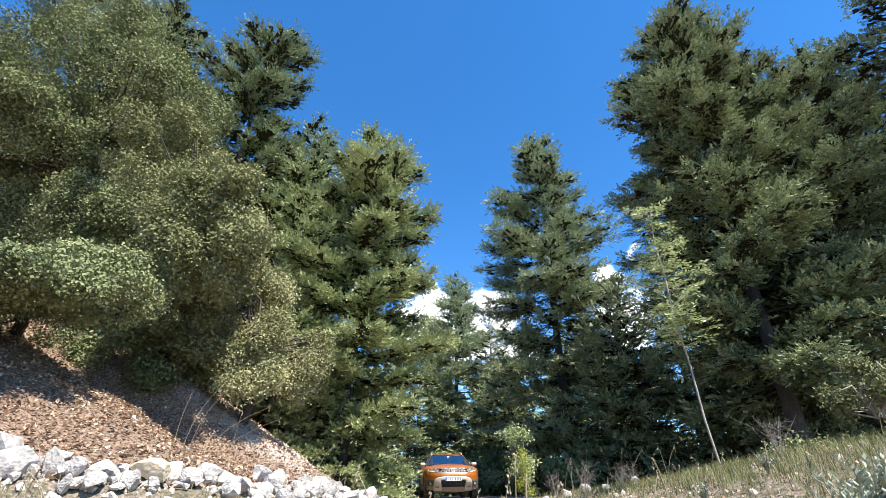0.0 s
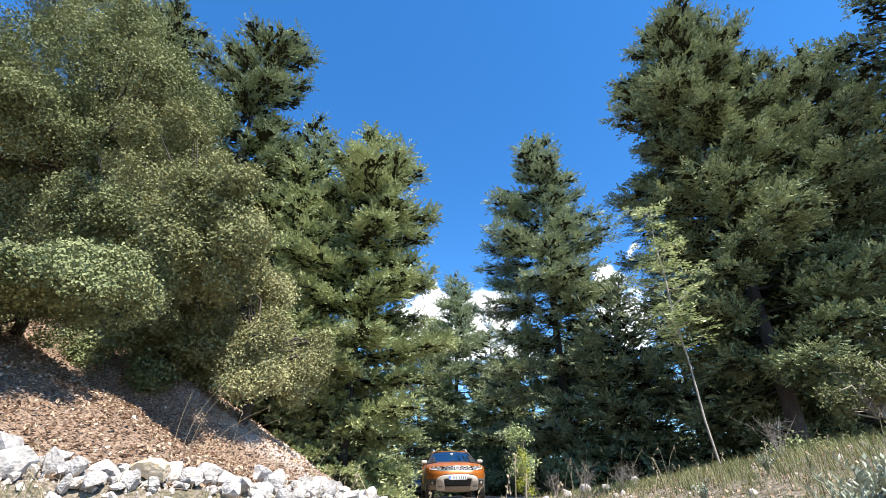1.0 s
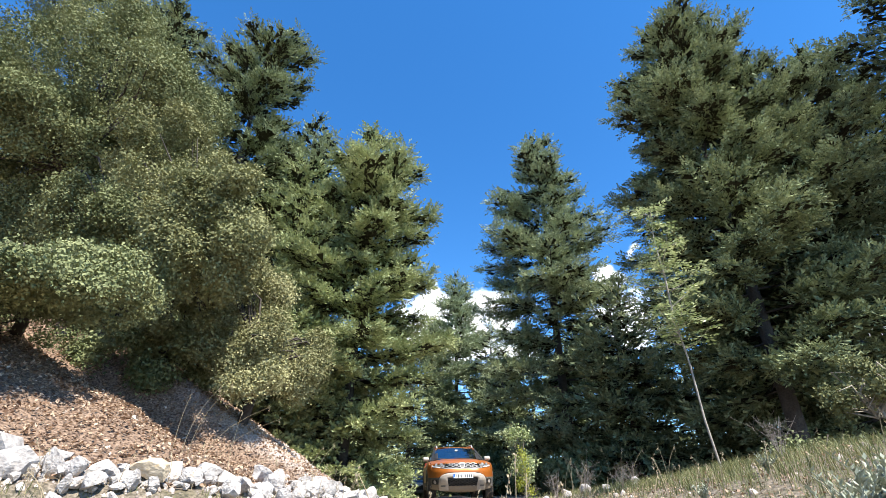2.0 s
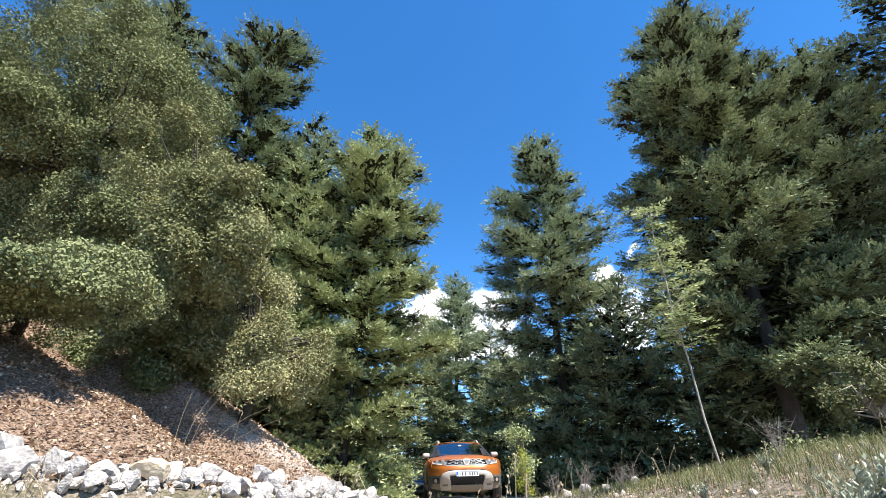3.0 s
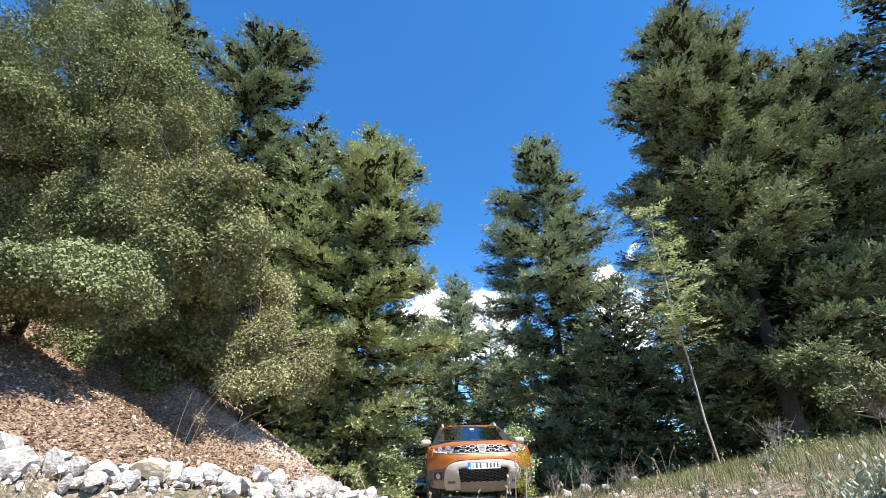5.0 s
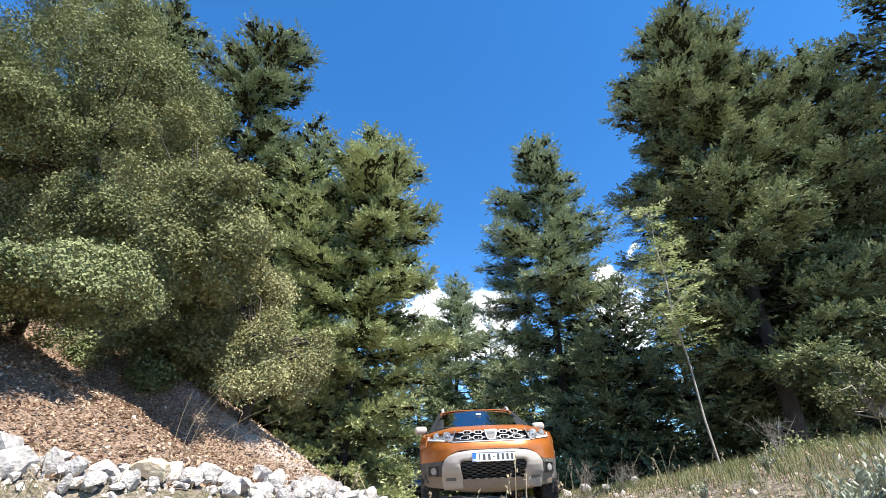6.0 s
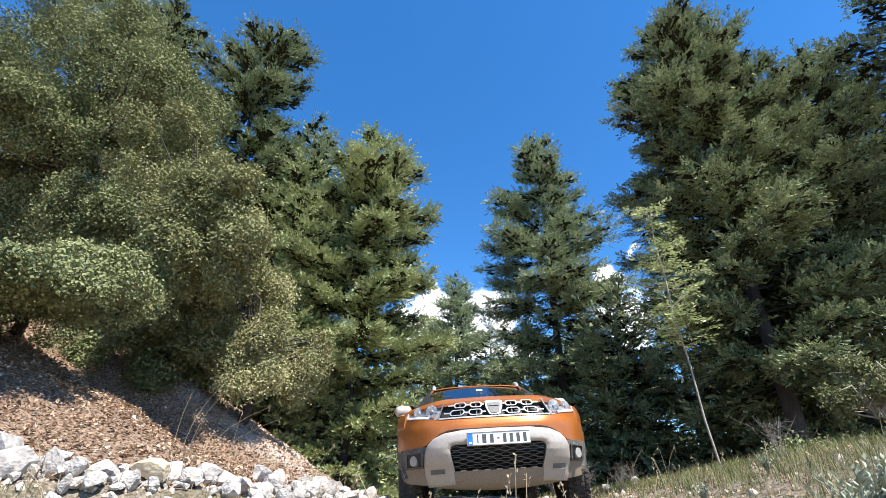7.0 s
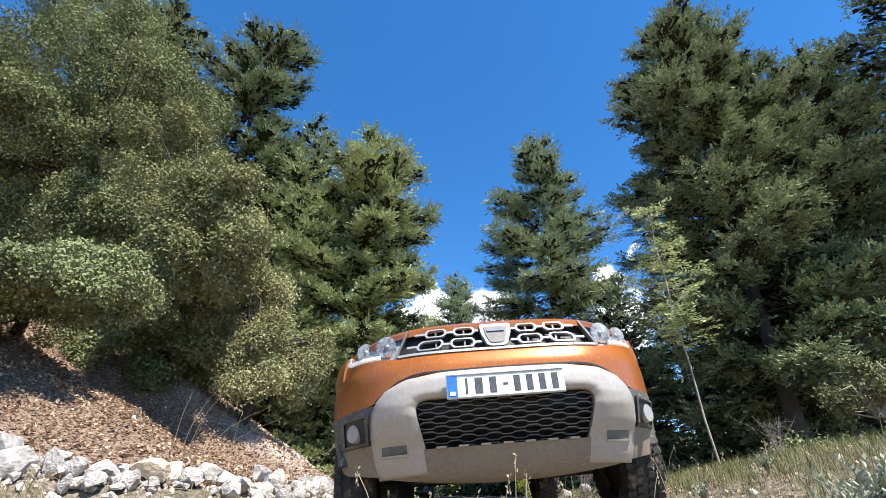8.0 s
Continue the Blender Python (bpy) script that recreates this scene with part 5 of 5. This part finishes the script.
def build_stalks():
    g = np.random.RandomState(10)
    for x, y, tall, lx, ly in ((0.17, 1.55, 0.20, 0.03, 0), (0.10, 1.52, 0.16, 0.07, 0), (0.02, 1.5, 0.15, -0.05, 0.02), (0.235, 1.7, 0.25, 0.01, 0), (0.05, 1.62, 0.17, 0.06, 0), (-0.18, 1.6, 0.24, -0.09, 0), (0.30, 1.9, 0.22, 0.02, 0.05),
                               (-0.05, 1.8, 0.16, -0.03, 0), (0.13, 1.9, 0.14, 0.04, 0.03), (0.36, 1.6, 0.14, 0.05, 0), (0.44, 1.8, 0.18, -0.02, 0.02), (-0.10, 2.0, 0.18, 0.05, 0), (0.75, 1.9, 0.20, 0.05, 0), (0.92, 2.1, 0.25, -0.03, 0.03), (1.05, 2.2, 0.22, 0.06, 0)):
        stalk(x, y, 1.4 * tall, (lx, ly), g)
    # taller stems on the bank and verge
    for x, y, tall, lx, ly in ((-2.30, 4.5, 0.75, 0.28, 0), (-2.38, 4.55, 0.70, 0.20, 0.05), (-2.5, 4.6, 0.55, 0.05, 0), (-2.0, 4.7, 0.62, 0.04, 0), (-2.15, 4.75, 0.50, 0.55, 0), (-2.2, 4.6, 0.6, 0.5, 0.1), (-1.5, 5.6, 0.5, 0.15, 0), (-1.45, 5.7, 0.55, 0.2, 0),
                               (1.30, 5.2, 0.5, 0.02, 0), (1.36, 5.2, 0.42, 0.10, 0), (2.2, 5.0, 0.42, -0.04, 0), (2.25, 5.1, 0.4, 0.12, 0), (1.95, 5.6, 0.5, 0.06, 0), (2.05, 6.2, 0.55, -0.08, 0), (1.8, 6.4, 0.6, 0.04, 0), (1.6, 6.8, 0.55, 0.12, 0), (1.75, 6.9, 0.6, -0.1, 0), (2.4, 6.5, 0.5, 0.2, 0)):
        stalk(x, y, tall, (lx, ly), g)
    # tufts among the boulders
    for k in range(34):
        y = g.uniform(2.9, 6.6)
        stalk(float(toe(y)) + g.normal(-0.15, 0.25), y, g.uniform(0.14, 0.34), (g.normal(0, 0.08), g.normal(0, 0.05)), g)
    for k in range(26):
        y = g.uniform(3.0, 7.5)
        stalk(g.uniform(1.6, 4.2), y, g.uniform(0.12, 0.30), (g.normal(0, 0.06), g.normal(0, 0.05)), g)


def sage(x, y, size, seed, stems=9, label="grey-green felted herb growing on the stony verge"):
    """A low herb: stems with pairs of broad felted leaves."""
    g = np.random.RandomState(seed)
    ob = tagged(new("felted_herb"), label, "plant", "grey herbs on the verge")
    ob.location = (x, y, float(height(x, y)))
    paths, quad = [], []
    for k in range(stems):
        a, out = g.uniform(0, 6.28), g.uniform(0.1, 0.75)
        tall = size * g.uniform(0.55, 1.1)
        end = np.array((math.cos(a) * out * size, math.sin(a) * out * size, tall))
        paths.append([(0, 0, 0, 0.004), (*(end * np.array((0.35, 0.35, 0.55))), 0.0035), (*end, 0.002)])
        for j in range(9):
            t = 0.3 + 0.7 * j / 8
            p = end * np.array((t ** 1.6, t ** 1.6, t))
            for turn in (0, math.pi):
                b = a + j * 1.57 + turn + g.normal(0, 0.5)
                way = unit(np.array((math.cos(b), math.sin(b), 0.55 + 0.5 * t + g.normal(0, 0.35))))
                side = unit(np.cross(way, (0.1, 0.05, 1.0)))
                s = (0.6 * size + 0.08) * g.uniform(0.16, 0.26) * (1.2 - 0.5 * t)
                up = np.cross(side, way)
                quad.append([p, p + way * s * 0.45 - side * s * 0.22 + up * s * 0.05, p + way * s, p + way * s * 0.45 + side * s * 0.22 + up * s * 0.05])
    tagged(tubes("stem", paths, SAGE_LEAF, ob, 4), kind="stuff")
    leaves("foliage", np.array(quad), SAGE_LEAF, ob)
    return ob


def dead_shrub(x, y, size, seed, label):
    """A tangle of thin bare twigs."""
    g = np.random.RandomState(seed)
    ob = tagged(new("dead_shrub"), label, "shrub", "bare shrubs on the verge")
    ob.location = (x, y, float(height(x, y)))
    paths = []
    for k in range(22):
        a, r = g.uniform(0, 6.28), g.uniform(0.1, 0.6)
        tip = np.array((math.cos(a) * r, math.sin(a) * r, g.uniform(0.5, 1.1))) * size
        mid = tip * np.array((0.4, 0.4, 0.55)) + g.normal(0, 0.03 * size, 3)
        paths.append([(0, 0, 0, 0.004 * size + 0.001), (*mid, 0.003 * size), (*tip, 0.0012)])
        for j in range(3):
            s = mid + (tip - mid) * g.uniform(0, 0.9)
            e = s + g.normal(0, 0.16 * size, 3) + np.array((0, 0, 0.1 * size))
            paths.append([(*s, 0.0026 * size), (*((s + e) / 2 + g.normal(0, 0.02 * size, 3)), 0.002 * size), (*e, 0.001)])
    tagged(tubes("twig", paths, TWIG, ob, 4), kind="stuff")
    return ob


def build_weeds():
    for i, (x, y, s) in enumerate(((0.86, 1.70, 0.19), (0.93, 1.78, 0.16), (1.02, 1.85, 0.15), (1.24, 1.62, 0.20), (1.38, 1.72, 0.22), (1.50, 1.78, 0.24), (1.18, 1.50, 0.18), (1.62, 1.9, 0.24), (-1.6, 3.6, 0.16), (-1.9, 3.3, 0.15), (1.6, 3.2, 0.16), (2.3, 3.6, 0.18))):
        sage(x, y, 0.78 * s, 300 + i, 9)
    for i, (x, y, s) in enumerate(((2.0, 7.2, 0.42), (1.6, 7.3, 0.34), (2.4, 6.9, 0.30), (1.3, 7.9, 0.28), (2.7, 7.3, 0.3), (2.05, 2.1, 0.22), (2.9, 4.3, 0.35))):
        dead_shrub(x, y, s, 340 + i, "bare grey twiggy shrub among the stones")


def build_saplings():
    g = np.random.RandomState(12)
    # slender young ash on the verge
    x, y = 2.86, 5.2
    z0 = float(height(x, y)) - 0.05
    tree = tagged(new("ash_sapling"), "slender young ash with sparse pale green leaves", "tree")
    tree.location = (x, y, z0)
    spine = [(0, 0, 0, 0.0125), (-0.05, 0, 0.55, 0.0115), (-0.06, 0, 1.15, 0.010), (-0.10, 0.02, 1.75, 0.009), (-0.07, 0.05, 2.3, 0.012), (-0.09, 0.06, 2.75, 0.007), (-0.05, 0.05, 3.25, 0.003)]
    tubes("trunk", [spine], PALE_BARK, tree, 8)
    paths, quad = [], []
    sp = np.array([s[:3] for s in spine])
    for k in range(24):
        t = g.uniform(0.40, 1.0)
        zz = t * 3.25
        p = np.array([np.interp(zz, sp[:, 2], sp[:, i]) for i in (0, 1, 2)])
        a = g.uniform(0, 6.28)
        L = g.uniform(0.28, 0.62) * (1.15 - 0.6 * t)
        e = p + np.array((math.cos(a) * L, math.sin(a) * L, L * g.uniform(0.25, 0.9)))
        paths.append([(*p, 0.006), (*((p + e) / 2 + np.array((0, 0, -0.03))), 0.0045), (*e, 0.002)])
        for j in range(10):
            c = p + (e - p) * g.uniform(0.35, 1.05) + g.normal(0, 0.05, 3)
            b = g.uniform(0, 6.28)
            stem = np.array((math.cos(b), math.sin(b), g.uniform(-0.4, 0.3)))
            for m in range(5):
                q = c + stem * 0.035 * m
                for s in (-1, 1):
                    way = unit(stem * 0.6 + s * np.array((-math.sin(b), math.cos(b), 0)) + g.normal(0, 0.2, 3))
                    side = unit(np.cross(way, np.array((0, 0, 1.0)) + g.normal(0, 0.4, 3)))
                    l = g.uniform(0.045, 0.075)
                    quad.append([q, q + way * l * 0.5 - side * l * 0.2, q + way * l, q + way * l * 0.5 + side * l * 0.2])
    tagged(tubes("branchwork", paths, PALE_BARK, tree, 4), kind="stuff")
    leaves("crown", np.array(quad), YOUNG_LEAF, tree)
    broadleaf("oak_bush", 4.05, 4.6, [(4.15, 4.5, 1.12, 0.30, 0.3, 0.20, 110), (4.42, 4.55, 0.95, 0.3, 0.3, 0.3, 100), (3.85, 4.6, 0.95, 0.16, 0.15, 0.16, 40)], 71, OAK_OLD, 40, 0.032,
              "scrubby oak bush with brownish-green leaves on the verge", 0.025, 0.07, 6, PALE_BARK, "bush")
    broadleaf("oak_bush", 5.6, 8.2, [(5.9, 8.6, 0.62, 0.6, 0.4, 0.32, 70), (6.7, 8.6, 0.66, 0.6, 0.4, 0.36, 70), (7.5, 8.7, 0.7, 0.6, 0.4, 0.36, 60)], 74, OAK_LEAF, 26, 0.06, "dark oak scrub at the foot of the firs", 0.04, 0.13, 12, category="bush")
    broadleaf("yellow_bush", 1.28, 7.6, [(1.28, 7.6, 0.30, 0.16, 0.16, 0.22, 30), (1.22, 7.7, 0.62, 0.10, 0.10, 0.16, 16)], 72, YELLOW_LEAF, 16, 0.032,
              "small bright yellow-green shrub beside the track", 0.006, 0.05, 8, PALE_BARK, "bush")
    broadleaf("yellow_bush", 2.0, 12.5, [(2.0, 12.5, 0.8, 0.3, 0.3, 0.4, 40), (1.9, 12.6, 1.5, 0.25, 0.25, 0.25, 30)], 73, YOUNG_LEAF, 30, 0.06,
              "pale green shrub at the edge of the wood", 0.02, 0.12, 6, PALE_BARK, "bush")


build_litter()
build_grass()
build_stalks()
build_weeds()
build_saplings()


# ---------------------------------------------------------------- what moves
CAR_ROWS = [
    (0.0, pose(0.345, 16.40, -0.035, 1.4, -0.8, 5.5)),
    (0.5, pose(0.395, 15.66, -0.035, 1.4, -0.9, 5.3)),
    (1.0, pose(0.440, 14.91, -0.035, 1.3, -1.0, 5.0)),
    (1.5, pose(0.495, 14.16, -0.035, 1.3, -1.1, 4.7)),
    (3.0, pose(0.580, 11.82, -0.035, 1.3, -1.4, 3.8)),
    (3.5, pose(0.605, 10.98, -0.035, 1.2, -1.5, 3.4)),
    (4.0, pose(0.640, 10.08, -0.035, 1.2, -1.6, 3.0)),
    (4.5, pose(0.672, 9.14, -0.033, 1.1, -1.75, 2.7)),
    (6.0, pose(0.632, 6.08, -0.035, 1.0, -2.15, 1.0)),
    (6.5, pose(0.570, 5.15, -0.027, 0.75, -2.4, 0.1)),
    (7.0, pose(0.490, 4.15, -0.015, 0.6, -2.8, -0.2)),
    (7.5, pose(0.405, 3.14, -0.003, 0.4, -3.3, -0.4)),
    (8.0, pose(0.318, 2.124, 0.010, 0.25, -3.87, -0.42)),
]


def motions():
    walk(car, CAR_ROWS)
    # the wheels turn as the car rolls on
    ts = [m[0] for m in CAR_ROWS]
    ys = [m[1].translation.y for m in CAR_ROWS]
    for wheel in car_wheels:
        x, y, z = wheel.location
        rows = []
        for k in range(41):
            t = 0.2 * k
            gone = ys[0] - float(np.interp(t, ts, ys))
            rows.append((t, pose(x, y, z, math.degrees(gone / 0.343), 0, 0)))
        walk(wheel, rows)


motions()
